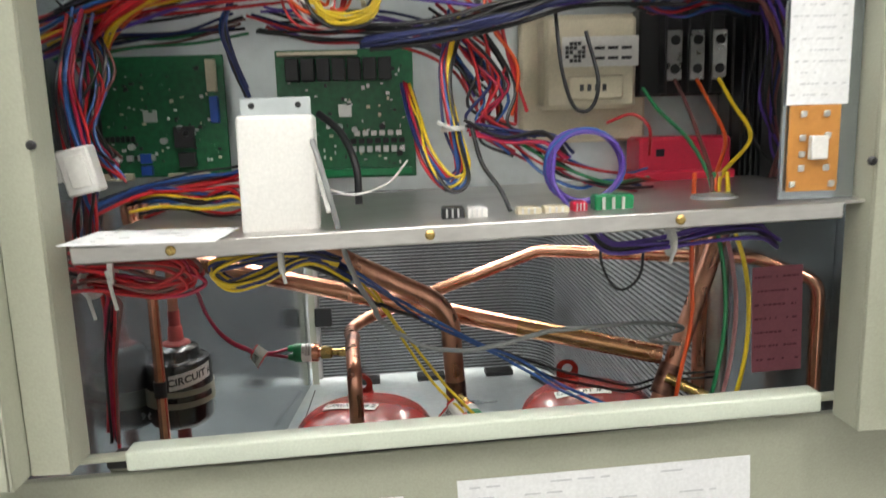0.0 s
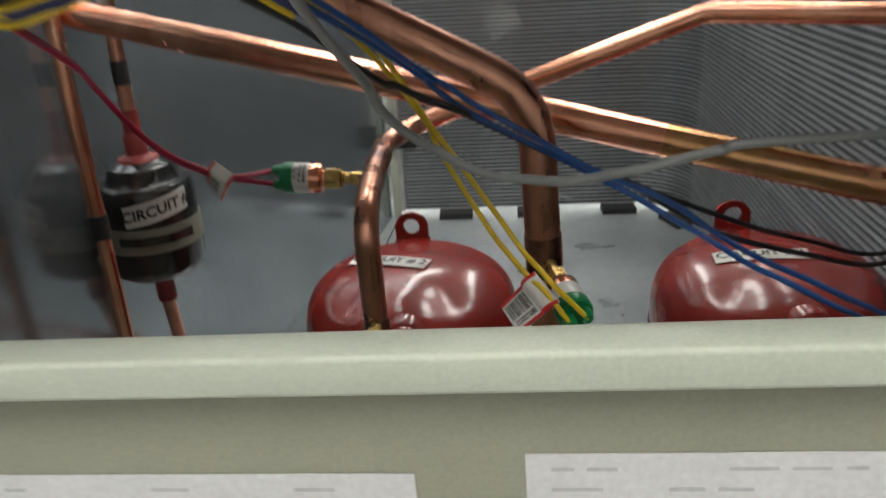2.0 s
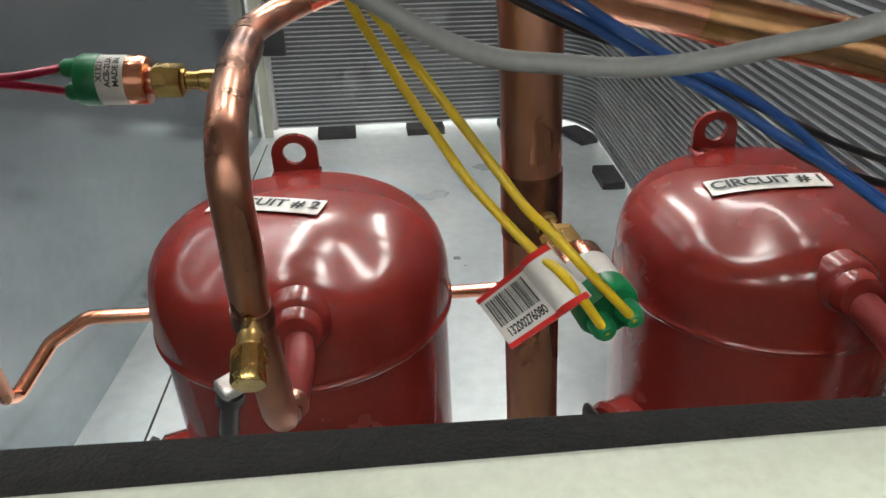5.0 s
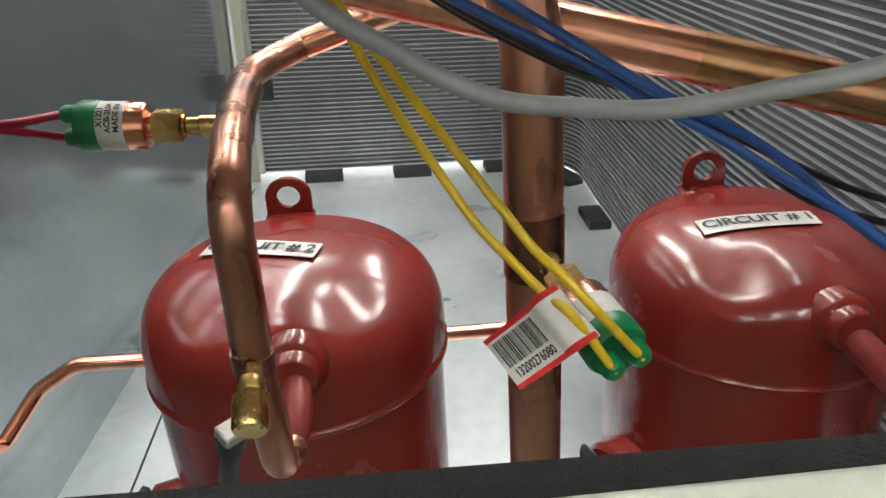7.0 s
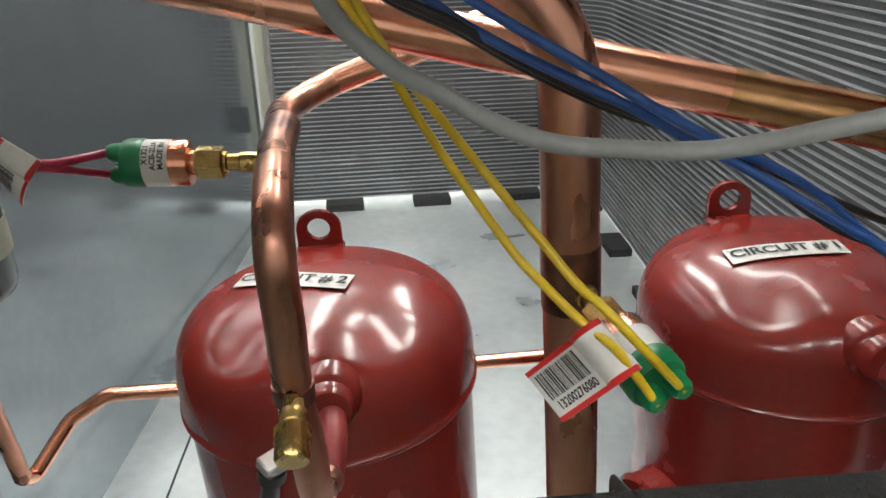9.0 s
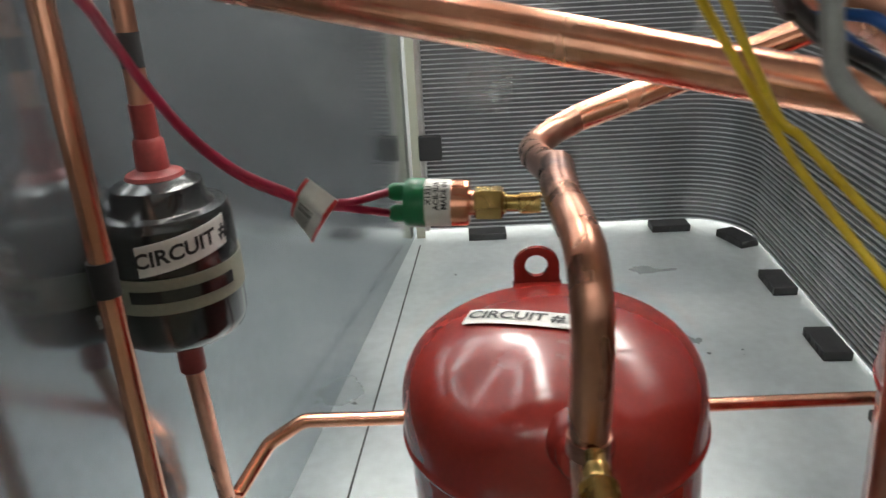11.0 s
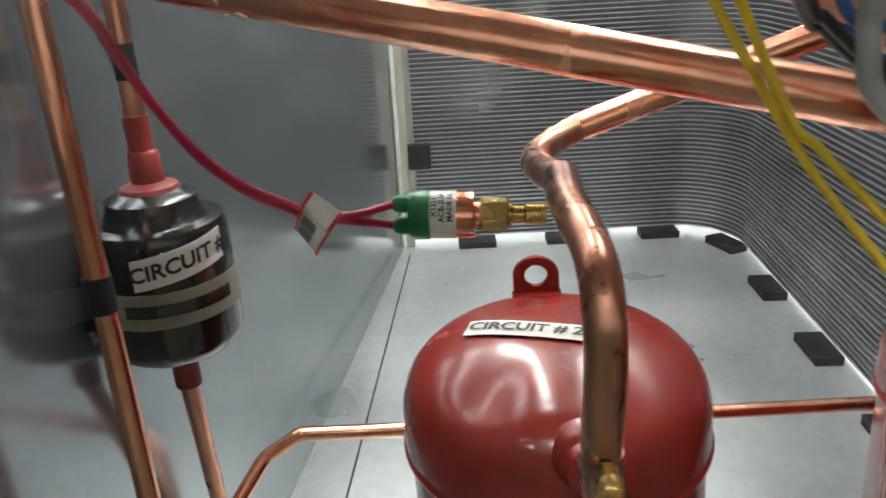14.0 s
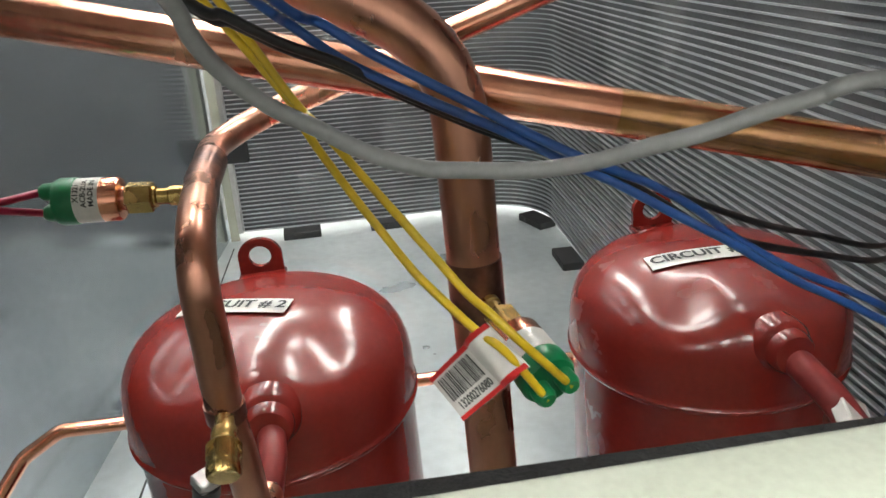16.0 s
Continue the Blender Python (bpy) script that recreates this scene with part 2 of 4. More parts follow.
def wire(points, r=0.0013, n=12, per=10):
    bm = bmesh.new()
    sweep(bm, spline(points, per), r, n)
    return bm


def lathe(bm, profile, m=None, n=32):
    """Turns a profile of (radius, height) round z."""
    rings = []
    for r, z in profile:
        rings.append([bm.verts.new((r * math.cos(2 * math.pi * k / n), r * math.sin(2 * math.pi * k / n), z)) for k in range(n)])
    for a, b in zip(rings, rings[1:]):
        for k in range(n):
            bm.faces.new((a[k], a[(k + 1) % n], b[(k + 1) % n], b[k]))
    bm.faces.new(list(reversed(rings[0])))
    bm.faces.new(rings[-1])
    if m is not None:
        bmesh.ops.transform(bm, matrix=m, verts=[v for ring in rings for v in ring])


def turned(profile, m=None, n=32):
    bm = bmesh.new()
    lathe(bm, profile, m, n)
    return bm


def rod(p0, p1, r, n=20):
    p0, p1 = Vector(p0), Vector(p1)
    return turned([(r, 0), (r, (p1 - p0).length)], frame_at(p0, p1 - p0), n)


def letters(text, size, place, lift=0.0):
    """Raised letters; place(u, v, w) maps the flat text, centred on 0, into the plan."""
    cu = bpy.data.curves.new("letters", "FONT")
    cu.offset = size * 0.03
    cu.body, cu.size, cu.align_x, cu.align_y, cu.resolution_u = text, size, "CENTER", "CENTER", 3
    cu.extrude = 0
    tmp = bpy.data.objects.new("letters", cu)
    me = bpy.data.meshes.new_from_object(tmp)
    bm = bmesh.new()
    bm.from_mesh(me)
    bmesh.ops.triangulate(bm, faces=bm.faces)
    bmesh.ops.subdivide_edges(bm, edges=[e for e in bm.edges if e.calc_length() > size * 0.35], cuts=1)
    for v in bm.verts:
        v.co = place(v.co.x, v.co.y, lift)
    bpy.data.objects.remove(tmp)
    bpy.data.meshes.remove(me)
    bpy.data.curves.remove(cu)
    return bm


def patch(place, u0, u1, v0, v1, nu=8, nv=3, thick=0.0004):
    """A thin sticker laid over a surface by place(u, v, w)."""
    bm = bmesh.new()
    layers = []
    for w in (0, thick):
        layers.append([[bm.verts.new(place(u0 + (u1 - u0) * i / nu, v0 + (v1 - v0) * j / nv, w)) for j in range(nv + 1)] for i in range(nu + 1)])
    a, b = layers
    for i in range(nu):
        for j in range(nv):
            bm.faces.new((b[i][j], b[i + 1][j], b[i + 1][j + 1], b[i][j + 1]))
            bm.faces.new((a[i][j], a[i][j + 1], a[i + 1][j + 1], a[i + 1][j]))
    for i in range(nu):
        bm.faces.new((a[i][0], a[i + 1][0], b[i + 1][0], b[i][0]))
        bm.faces.new((a[i + 1][nv], a[i][nv], b[i][nv], b[i + 1][nv]))
    for j in range(nv):
        bm.faces.new((a[0][j + 1], a[0][j], b[0][j], b[0][j + 1]))
        bm.faces.new((a[nu][j], a[nu][j + 1], b[nu][j + 1], b[nu][j]))
    return bm


def flat(m):
    return lambda u, v, w: m @ Vector((u, v, w))


# ---- the room round the unit ----
PAN, TOP = 0.045, 0.98
GROUND = -0.30


def slab(name, x0, x1, y0, y1, z0, z1, mat):
    return single(name, bx(x0, x1, y0, y1, z0, z1), mat, kind="structure")


slab("floor", -2.6, 2.6, -2.4, 3.6, GROUND - 0.1, GROUND, ROOM_FLOOR)
slab("ceiling", -2.6, 2.6, -2.4, 3.6, 2.1, 2.2, ROOM_CEILING)
slab("wall_north", -2.6, 2.6, 3.6, 3.7, GROUND, 2.1, ROOM_WALL)
slab("wall_south", -2.6, 2.6, -2.5, -2.4, GROUND, 2.1, ROOM_WALL)
slab("wall_east", 2.6, 2.7, -2.4, 3.6, GROUND, 2.1, ROOM_WALL)
slab("wall_west", -2.7, -2.6, -2.4, 3.6, GROUND, 2.1, ROOM_WALL)


def ceiling_light(x, y):
    lamp = thing("ceiling_light", "white fluorescent ceiling light with a lit diffuser", "lamp", (x, y, 2.1), "ceiling lights")
    part("frame", bx(x - 0.12, x + 0.12, y - 0.55, y + 0.55, 2.06, 2.1, 0.004), WHITE_PLASTIC, lamp)
    part("diffuser", bx(x - 0.105, x + 0.105, y - 0.53, y + 0.53, 2.045, 2.0585, 0.003), TUBE_GLOW, lamp, "lit white diffuser")


for lx in (-1.3, -0.35, 0.55, 1.5):
    for ly in (-0.9, 0.55, 1.75, 2.9):
        ceiling_light(lx, ly)

# ---- cabinet shell ----
def wall_between(name, p, q, z0, z1, thick, mat, parent=None, label=""):
    """An upright sheet from p to q, with its thickness to the right of that line."""
    p, q = Vector((*p, 0)), Vector((*q, 0))
    along = (q - p).normalized()
    off = Vector((along.y, -along.x, 0)) * thick
    bm = bmesh.new()
    low = [bm.verts.new(v + Vector((0, 0, z0))) for v in (p, q, q + off, p + off)]
    high = [bm.verts.new(v.co + Vector((0, 0, z1 - z0))) for v in low]
    bm.faces.new(low)
    bm.faces.new(high)
    for i in range(4):
        j = (i + 1) % 4
        bm.faces.new((low[i], low[j], high[j], high[i]))
    if parent:
        return part(name, bm, mat, parent, label)
    return single(name, bm, mat, label, kind="structure")


LEFT_FRONT, LEFT_BACK = (-0.3624, 0.562), (-0.262, 1.83)
shell = thing("cabinet", "grey-green painted steel air conditioner cabinet with its front open", "air conditioner", (0, 1.2, GROUND))
part("base_pan", bx(-0.41, 0.44, 0.615, 1.90, PAN - 0.012, PAN), GALV, shell, "dull galvanised steel floor pan")
part("base_rail", bx(-0.41, 0.44, 0.615, 1.90, GROUND, PAN - 0.013), PAINT, shell)
seam = bmesh.new()
sweep(seam, [(-0.268, 0.65, PAN + 0.0002), (-0.263, 1.12, PAN + 0.0002), (-0.252, 1.745, PAN + 0.0002)], 0.0011, 6)
part("pan_seam", seam, RUBBER, shell, "dark sealed joint in the floor pan")
wall_between("side_panel", LEFT_BACK, LEFT_FRONT, PAN, TOP, 0.012, GALV_DARKENED, shell, "smooth reflecting galvanised side panel")
wall_between("side_panel", (0.431, 0.562), (0.431, 0.862), PAN, TOP, 0.012, GALV_DARKENED, shell)
wall_between("partition", (0.430, 0.844), (0.310, 0.844), PAN, TOP, 0.003, GALV_DARKENED, shell, "dull grey partition beside the coil header")
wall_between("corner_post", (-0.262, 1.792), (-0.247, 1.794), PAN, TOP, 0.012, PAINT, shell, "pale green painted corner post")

# rim round the open top
for x0, x1, y0, y1 in ((-0.40, 0.44, 1.83, 1.90), (-0.40, -0.33, 0.62, 1.829), (0.33, 0.44, 0.62, 1.829), (-0.329, 0.329, 0.828, 0.85)):
    part("top_rim", bx(x0, x1, y0, y1, TOP + 0.001, TOP + 0.016), PAINT, shell)

# front frame: jambs with their folds, and the head over the control box
def jamb(x_in, sign, name):
    """Folded jamb: an inner return, the face and an outer step. sign: -1 left, 1 right."""
    a, b = sorted((x_in, x_in + sign * 0.026))
    part(name, bx(a, b, 0.556, 0.559, 0.437, 0.98, 0.0006), PAINT, shell)
    a, b = sorted((x_in, x_in + sign * 0.0025))
    part(name + "_return", bx(a, b, 0.5595, 0.588, 0.437, 0.98, 0.0006), PAINT, shell)
    a, b = sorted((x_in + sign * 0.0265, x_in + sign * 0.029))
    part(name + "_fold", bx(a, b, 0.534, 0.5585, 0.437, 0.98, 0.0006), PAINT, shell)
    a, b = sorted((x_in + sign * 0.0295, x_in + sign * 0.10))
    part(name + "_face", bx(a, b, 0.534, 0.537, 0.437, 0.98, 0.0006), PAINT, shell)


jamb(-0.263, -1, "left_jamb")
jamb(0.280, 1, "right_jamb")
part("head", bx(-0.36, 0.38, 0.534, 0.605, 0.985, 1.0), PAINT, shell)
for sx, sz in ((-0.262, 0.655), (0.276, 0.628)):
    part("screw", turned([(0.0032, 0), (0.0032, 0.0015), (0.0018, 0.0026)], frame_at((sx, 0.556, sz), (0, -1, 0)), 10), BLACK_PLASTIC, shell)

# ---- lower access door with its folded lip ----
tilt = Matrix.Translation((0, 0.58, 0.45)) @ Matrix.Rotation(-radians(2.0), 4, "Y") @ Matrix.Translation((0, -0.58, -0.45))
slight = Matrix.Translation((0, 0.62, 0.42)) @ Matrix.Rotation(-radians(0.6), 4, "Y") @ Matrix.Translation((0, -0.62, -0.42))
door = thing("access_door", "grey-green painted lower access door with a pale folded lip", "door", (0, 0.605, 0.0))
part("panel", bx(-0.36, 0.38, 0.606, 0.613, -0.12, 0.4195, 0.001, tilt), PAINT, door)
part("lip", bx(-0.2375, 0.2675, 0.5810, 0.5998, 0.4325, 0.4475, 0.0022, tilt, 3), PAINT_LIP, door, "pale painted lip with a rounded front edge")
part("flange", bx(-0.285, 0.30, 0.5880, 0.5958, 0.4375, 0.4425, 0.001, tilt), PAINT, door)
part("inner_flange", bx(-0.262, 0.282, 0.6132, 0.6330, 0.4110, 0.4163, 0.0008, slight), PAINT, door)
part("gasket", bx(-0.262, 0.282, 0.6080, 0.6320, 0.4165, 0.4236, 0.0016, slight), FOAM, door, "black foam gasket strip")


def printed_sheet(name, label, m, w, h, rows, mat=PAPER, ink=INK_GREY, fill=0.8, seed=1):
    """A sheet in the plane of m with rows of unreadable print as bars."""
    r = random.Random(seed)
    ob = thing(name, label, "paper", m.translation)
    part("sheet", bx(-w / 2, w / 2, -h / 2, h / 2, 0, 0.0006, m=m), mat, ob)
    for i in range(rows):
        y = h / 2 - h * (i + 0.8) / (rows + 0.6)
        x = -w * 0.46
        while x < w * 0.4:
            long = w * r.uniform(0.02, 0.09)
            if r.random() < fill:
                part("print_line", bx(x, min(x + long, w * 0.46), y, y + h / rows * 0.16, 0.0007, 0.0009, m=m), ink, ob)
            x += long + w * 0.02
    return ob


def upright(x, y, z):
    """Sheet axes facing the viewer in front of the unit."""
    return Matrix.Translation((x, y, z)) @ Matrix.Rotation(radians(90), 4, "X")


printed_sheet("wiring_diagram", "white printed wiring diagram stuck on the access door", tilt @ upright(-0.1635, 0.6055, 0.290), 0.236, 0.185, 18, fill=0.3, seed=3)
printed_sheet("wiring_diagram", "white printed wiring diagram stuck on the access door", tilt @ upright(0.1105, 0.6055, 0.296), 0.229, 0.19, 20, fill=0.3, seed=4)

# ---- condenser coil: bent tubes with fins between them ----
coil = thing("condenser_coil", "grey aluminium microchannel condenser coil bent round the back corner", "heat exchanger", (0.25, 1.75, PAN))


def coil_line(inset):
    """The coil's face in plan: along the back, round the corner, forward on the side."""
    r = 0.10 + inset
    pts = [Vector((-0.238, 1.787 + inset)), Vector((0.0, 1.800 + inset)), Vector((0.205, 1.812 + inset))]
    c = Vector((0.205, 1.712))
    for k in range(1, 10):
        a = radians(90 - 9.4 * k)
        pts.append(c + Vector((math.cos(a), math.sin(a))) * r)
    pts += [Vector((0.3035 + inset, 1.55)), Vector((0.300 + inset, 1.30)), Vector((0.297 + inset, 1.05)), Vector((0.295 + inset, 0.84))]
    return pts


def strip(front, back, z0, z1):
    """A band of given depth and height that follows the coil."""
    a, b = coil_line(front), coil_line(back)
    bm = bmesh.new()
    rows = []
    for p, q in zip(a, b):
        rows.append([bm.verts.new((p.x, p.y, z0)), bm.verts.new((q.x, q.y, z0)), bm.verts.new((q.x, q.y, z1)), bm.verts.new((p.x, p.y, z1))])
    for u, v in zip(rows, rows[1:]):
        for k in range(4):
            bm.faces.new((u[k], v[k], v[(k + 1) % 4], u[(k + 1) % 4]))
    bm.faces.new(rows[0])
    bm.faces.new(list(reversed(rows[-1])))
    return bm


COIL_Z, PITCH = PAN + 0.014, 0.0078
# One recessed sheet whose dark colour gives the shaded gaps between tubes.
part("fin_core", strip(0.0035, 0.016, COIL_Z, 0.96), FINS, coil, "folded fins with the shade of the gaps in their colour")
first = part("tube", strip(0.0, 0.016, COIL_Z, COIL_Z + 0.0015), TUBE_ALU, coil)
for i in range(1, 116):
    copy = new("tube", first.data)
    copy.parent = coil
    copy.location = (0, 0, K * PITCH * i)
part("header_strip", bx(-0.249, -0.236, 1.782, 1.802, PAN + 0.012, 0.96, 0.003), ALU, coil, "round aluminium header tube")
part("header", rod((0.296, 0.832, PAN + 0.01), (0.296, 0.832, 0.94), 0.012), ALU, coil)
part("clip", bx(-0.247, -0.208, 1.776, 1.788, 0.188, 0.232, 0.002), RUBBER, coil, "black rubber block clamping the header")


def pad(x, y, turn, w=0.066):
    m = Matrix.Translation((x, y, PAN)) @ Matrix.Rotation(radians(turn), 4, "Z")
    ob = thing("rubber_pad", "ribbed black rubber pad under the coil", "rubber pad", (x, y, PAN), "pads under the coil")
    part("block", bx(-w / 2, w / 2, -0.022, 0.012, 0.0, 0.0125, 0.001, m), RUBBER, ob)
    for k in range(5):
        part("rib", bx(-w / 2 + 0.006 + k * w / 5.4, -w / 2 + 0.011 + k * w / 5.4, -0.0232, -0.0222, 0.003, 0.009, 0, m), RUBBER, ob)


for px, py, turn in ((-0.135, 1.785, 3), (0.02, 1.793, 3), (0.185, 1.803, 3), (0.288, 1.735, -68), (0.292, 1.553, -90), (0.289, 1.372, -90), (0.287, 1.19, -90)):
    pad(px, py, turn)


# ---- compressors ----
R = 0.0819


def dome(x, y):
    """Height of the pressed top over the axis, with two hollows beside the front ridge."""
    r = math.hypot(x, y)
    z = 0.2884 + 0.0524 * max(0.0, 1 - min(1.0, r / R) ** 3) ** (1 / 3)
    a = math.degrees(math.atan2(x, -y))
    for side in (-1, 1):
        z -= 0.0058 * math.exp(-((a - side * 37) / 17) ** 2) * math.exp(-((r - 0.060) / 0.017) ** 2)
    return z


def compressor_shell():
    bm = bmesh.new()
    n = 108
    rings = []
    for r, z in ((0.066, PAN + 0.012), (0.076, PAN + 0.02), (0.0797, 0.09), (0.0797, 0.094), (0.0797, 0.18), (0.0797, 0.272), (0.0797, 0.2765), (0.0797, 0.2775)):
        rings.append([(r, z)] * n)
    for r, z in ((0.0800, 0.2780), (0.0824, 0.2787), (0.0831, 0.2798), (0.0831, 0.2812), (0.0823, 0.2822), (R, 0.2830), (R, 0.286), (R, 0.2884)):
        rings.append([(r, z)] * n)
    for f in (0.997, 0.985, 0.96, 0.92, 0.87, 0.81, 0.74, 0.66, 0.57, 0.47, 0.36, 0.24, 0.12):
        rings.append([(R * f, None)] * n)
    rows = []
    for ring in rings:
        row = []
        for k in range(n):
            a = 2 * math.pi * k / n
            r, z = ring[k]
            x, y = r * math.cos(a), r * math.sin(a)
            row.append(bm.verts.new((x, y, dome(x, y) if z is None else z)))
        rows.append(row)
    for a, b in zip(rows, rows[1:]):
        for k in range(n):
            bm.faces.new((a[k], a[(k + 1) % n], b[(k + 1) % n], b[k]))
    tip = bm.verts.new((0, 0, dome(0, 0)))
    for k in range(n):
        bm.faces.new((rows[-1][k], rows[-1][(k + 1) % n], tip))
    bm.faces.new(list(reversed(rows[0])))
    return bm


def lifting_lug():
    bm = bmesh.new()
    n, w, h, hole = 32, 0.0135, 0.024, 0.0068
    outer, inner = [], []
    for k in range(n):
        a = 2 * math.pi * k / n
        c, s = math.cos(a), math.sin(a)
        if s >= 0:
            o = (w * c * (1 if abs(c) < 0.8 else 1.0), w * 0.86 * s)
        else:
            f = min(w / max(abs(c), 1e-6), 0.0125 / abs(s)) if abs(s) > 1e-6 else w
            o = (f * c, f * s)
        outer.append(o)
        inner.append((hole * c, hole * s))
    layers = []
    for y in (-0.0018, 0.0018):
        layers.append(([bm.verts.new((x, y, z + 0.0125)) for x, z in outer], [bm.verts.new((x, y, z + 0.0125)) for x, z in inner]))
    (o0, i0), (o1, i1) = layers
    for k in range(n):
        j = (k + 1) % n
        bm.faces.new((o0[k], o0[j], i0[j], i0[k]))
        bm.faces.new((o1[k], i1[k], i1[j], o1[j]))
        bm.faces.new((o0[k], o1[k], o1[j], o0[j]))
        bm.faces.new((i0[k], i0[j], i1[j], i1[k]))
    return bm


def compressor(cx, cy, raised, lug_at, boss_at, number, label_at, label_turn, label):
    lean = Matrix.Translation((cx, cy, 0.32 + raised)) @ Matrix.Rotation(radians(-2.2), 4, "Y") @ Matrix.Translation((-cx, -cy, -0.32))
    m = lean @ Matrix.Translation((cx, cy, 0))
    ob = thing("compressor", label, "compressor", (cx, cy, PAN), "scroll compressors")

    def put(name, bm, mat, text="", at=Matrix.Identity(4)):
        bm.transform(m @ at)
        return part(name, bm, mat, ob, text)

    put("shell", compressor_shell(), RED_PAINT)
    part("foot", bx(cx - 0.085, cx + 0.085, cy - 0.085, cy + 0.085, PAN, PAN + 0.020, 0.004), RED_PAINT, ob)
    lug = put("lifting_lug", lifting_lug(), RED_PAINT, "red lifting lug with a round hole", Matrix.Translation((lug_at, 0.0563, 0.3345)))
    bm = bx(lug_at - 0.0145, lug_at + 0.0145, 0.046, 0.0600, 0.3325, 0.3365, 0.001)
    bm.transform(m)
    part("weld_foot", bm, RED_PAINT, lug)
    # discharge boss on the front
    boss = frame_at((boss_at, -0.068, 0.3155), (0.6 * boss_at, -0.1, 0.005)) @ Matrix.Scale(0.95, 4)
    put("discharge_boss", turned([(0.0165, 0), (0.0160, 0.010), (0.0145, 0.0125), (0.0128, 0.0140), (0.0124, 0.019), (0.0108, 0.0215), (0.0078, 0.0225)], boss), RED_PAINT)
    # terminal cover low on the side
    term = frame_at((-0.070, -0.028, 0.184), (-1, -0.35, 0))
    put("terminal_boss", turned([(0.026, 0), (0.026, 0.018), (0.023, 0.021)], term, 28), RED_PAINT)
    cover = bx(-0.024, 0.024, -0.018, 0.018, 0.0215, 0.028, 0.003)
    put("terminal_cover", cover, BLACK_PLASTIC, "black terminal cover with an orange warning label", term)
    put("warning_label", bx(-0.016, 0.016, -0.011, 0.011, 0.0283, 0.0288), W_ORANGE, "", term)
    # label on the dome
    lx, ly = label_at
    c, s = math.cos(radians(label_turn)), math.sin(radians(label_turn))

    def on_dome(u, v, w):
        x, y = lx + u * c - v * s, ly + u * s + v * c
        return lean @ Vector((cx + x, cy + y, dome(x, y) + 0.0012 + w))

    tag = part("label", patch(on_dome, -0.0320, 0.0320, -0.0078, 0.0078, 18, 5), LABEL, ob, "white label with black lettering")
    part("lettering", letters("CIRCUIT # " + number, 0.0112, on_dome, 0.0011), INK, tag)
    return ob


compressor(-0.089, 0.8934, 0.0, -0.003, 0.0075, "2", (-0.0130, -0.001), -17, "glossy dark red scroll compressor labelled circuit 2")
compressor(0.1743, 0.8966, 0.0057, -0.0115, 0.0047, "1", (-0.0085, -0.011), -2, "glossy dark red scroll compressor labelled circuit 1")


# ---- refrigerant pipes ----
def run(name, label, points, r, bend=0.03, mat=COPPER, category="pipe"):
    ob = thing(name, label, category, points[0])
    part("tube", pipe(points, r, bend), mat, ob)
    return ob


riser = run("suction_riser", "large brown heat-stained copper riser between the compressors", [(0.0285, 0.742, PAN), (0.0042, 0.742, 0.4930), (-0.131, 0.735, 0.563)], 0.0092, 0.045, COPPER_OLD)
part("brazed_joint", pipe([(0.0093, 0.742, 0.400), (0.0081, 0.742, 0.422)], 0.0097), COPPER_BURNT, riser, "dark brazed joint")
suction = run("suction_line", "large bright copper pipe sloping across the compartment", [(-0.3000, 0.8633, 0.5327), (0.2120, 0.7650, 0.4291)], 0.0094)
part("elbow_cup", pipe([(-0.3000, 0.8633, 0.5327), (-0.3180, 0.8683, 0.5677), (-0.3190, 0.8693, 0.6077)], 0.0097, 0.02), COPPER, suction)
part("heat_tint", pipe([(0.0750, 0.7913, 0.4568), (0.2060, 0.7662, 0.4303)], 0.00955), BRASS_TINT, suction, "golden heat-tinted end")
branch = run("suction_branch", "brown copper branch pipe leaning beside the coil", [(0.292, 0.80, 0.57), (0.195, 0.745, 0.36), (0.19, 0.75, PAN)], 0.0092, 0.03, COPPER_OLD)
part("brazed_tee", pipe([(0.222, 0.76, 0.420), (0.2095, 0.7535, 0.392)], 0.0115), COPPER_BURNT, branch, "dark brazed tee")
part("service_port", rod((0.212, 0.748, 0.412), (0.250, 0.722, 0.396), 0.0052), BRASS, branch, "brass service port")
part("switch_cap", turned([(0.0085, 0), (0.009, 0.014), (0.006, 0.017)], frame_at((0.250, 0.722, 0.396), (0.038, -0.026, -0.016)), 20), GREEN_CAP, branch, "green plastic switch cap")
run("coil_riser", "dull vertical copper pipe beside the coil header", [(0.279, 0.834, PAN + 0.02), (0.279, 0.834, 0.60)], 0.0075, 0.02, COPPER_OLD)
discharge = run("discharge_line", "copper discharge pipe rising from the compressor and crossing to the coil",
                [(-0.0739, 0.9165, 0.4410), (0.119, 0.9120, 0.5100), (0.335, 0.830, 0.508), (0.388, 0.80, 0.488), (0.391, 0.80, PAN)], 0.0071, 0.022)
part("lower_tube", wire([(-0.0796, 0.776, 0.3055), (-0.0831, 0.765, 0.3091), (-0.0836, 0.757, 0.336), (-0.0859, 0.755, 0.3641), (-0.0857, 0.752, 0.3932), (-0.0863, 0.753, 0.4174), (-0.0875, 0.77, 0.4322), (-0.0912, 0.812, 0.4364), (-0.0922, 0.836, 0.4373), (-0.0978, 0.885, 0.4325), (-0.0887, 0.907, 0.4355), (-0.0739, 0.9165, 0.441)], 0.0070, 20, 8), COPPER_OLD, discharge, "heat-stained lower pipe")
part("painted_stub", pipe([(-0.0797, 0.81, 0.3157), (-0.0779, 0.792, 0.3131), (-0.0796, 0.776, 0.3055)], 0.0064), RED_DULL, discharge, "red overpainted stub")
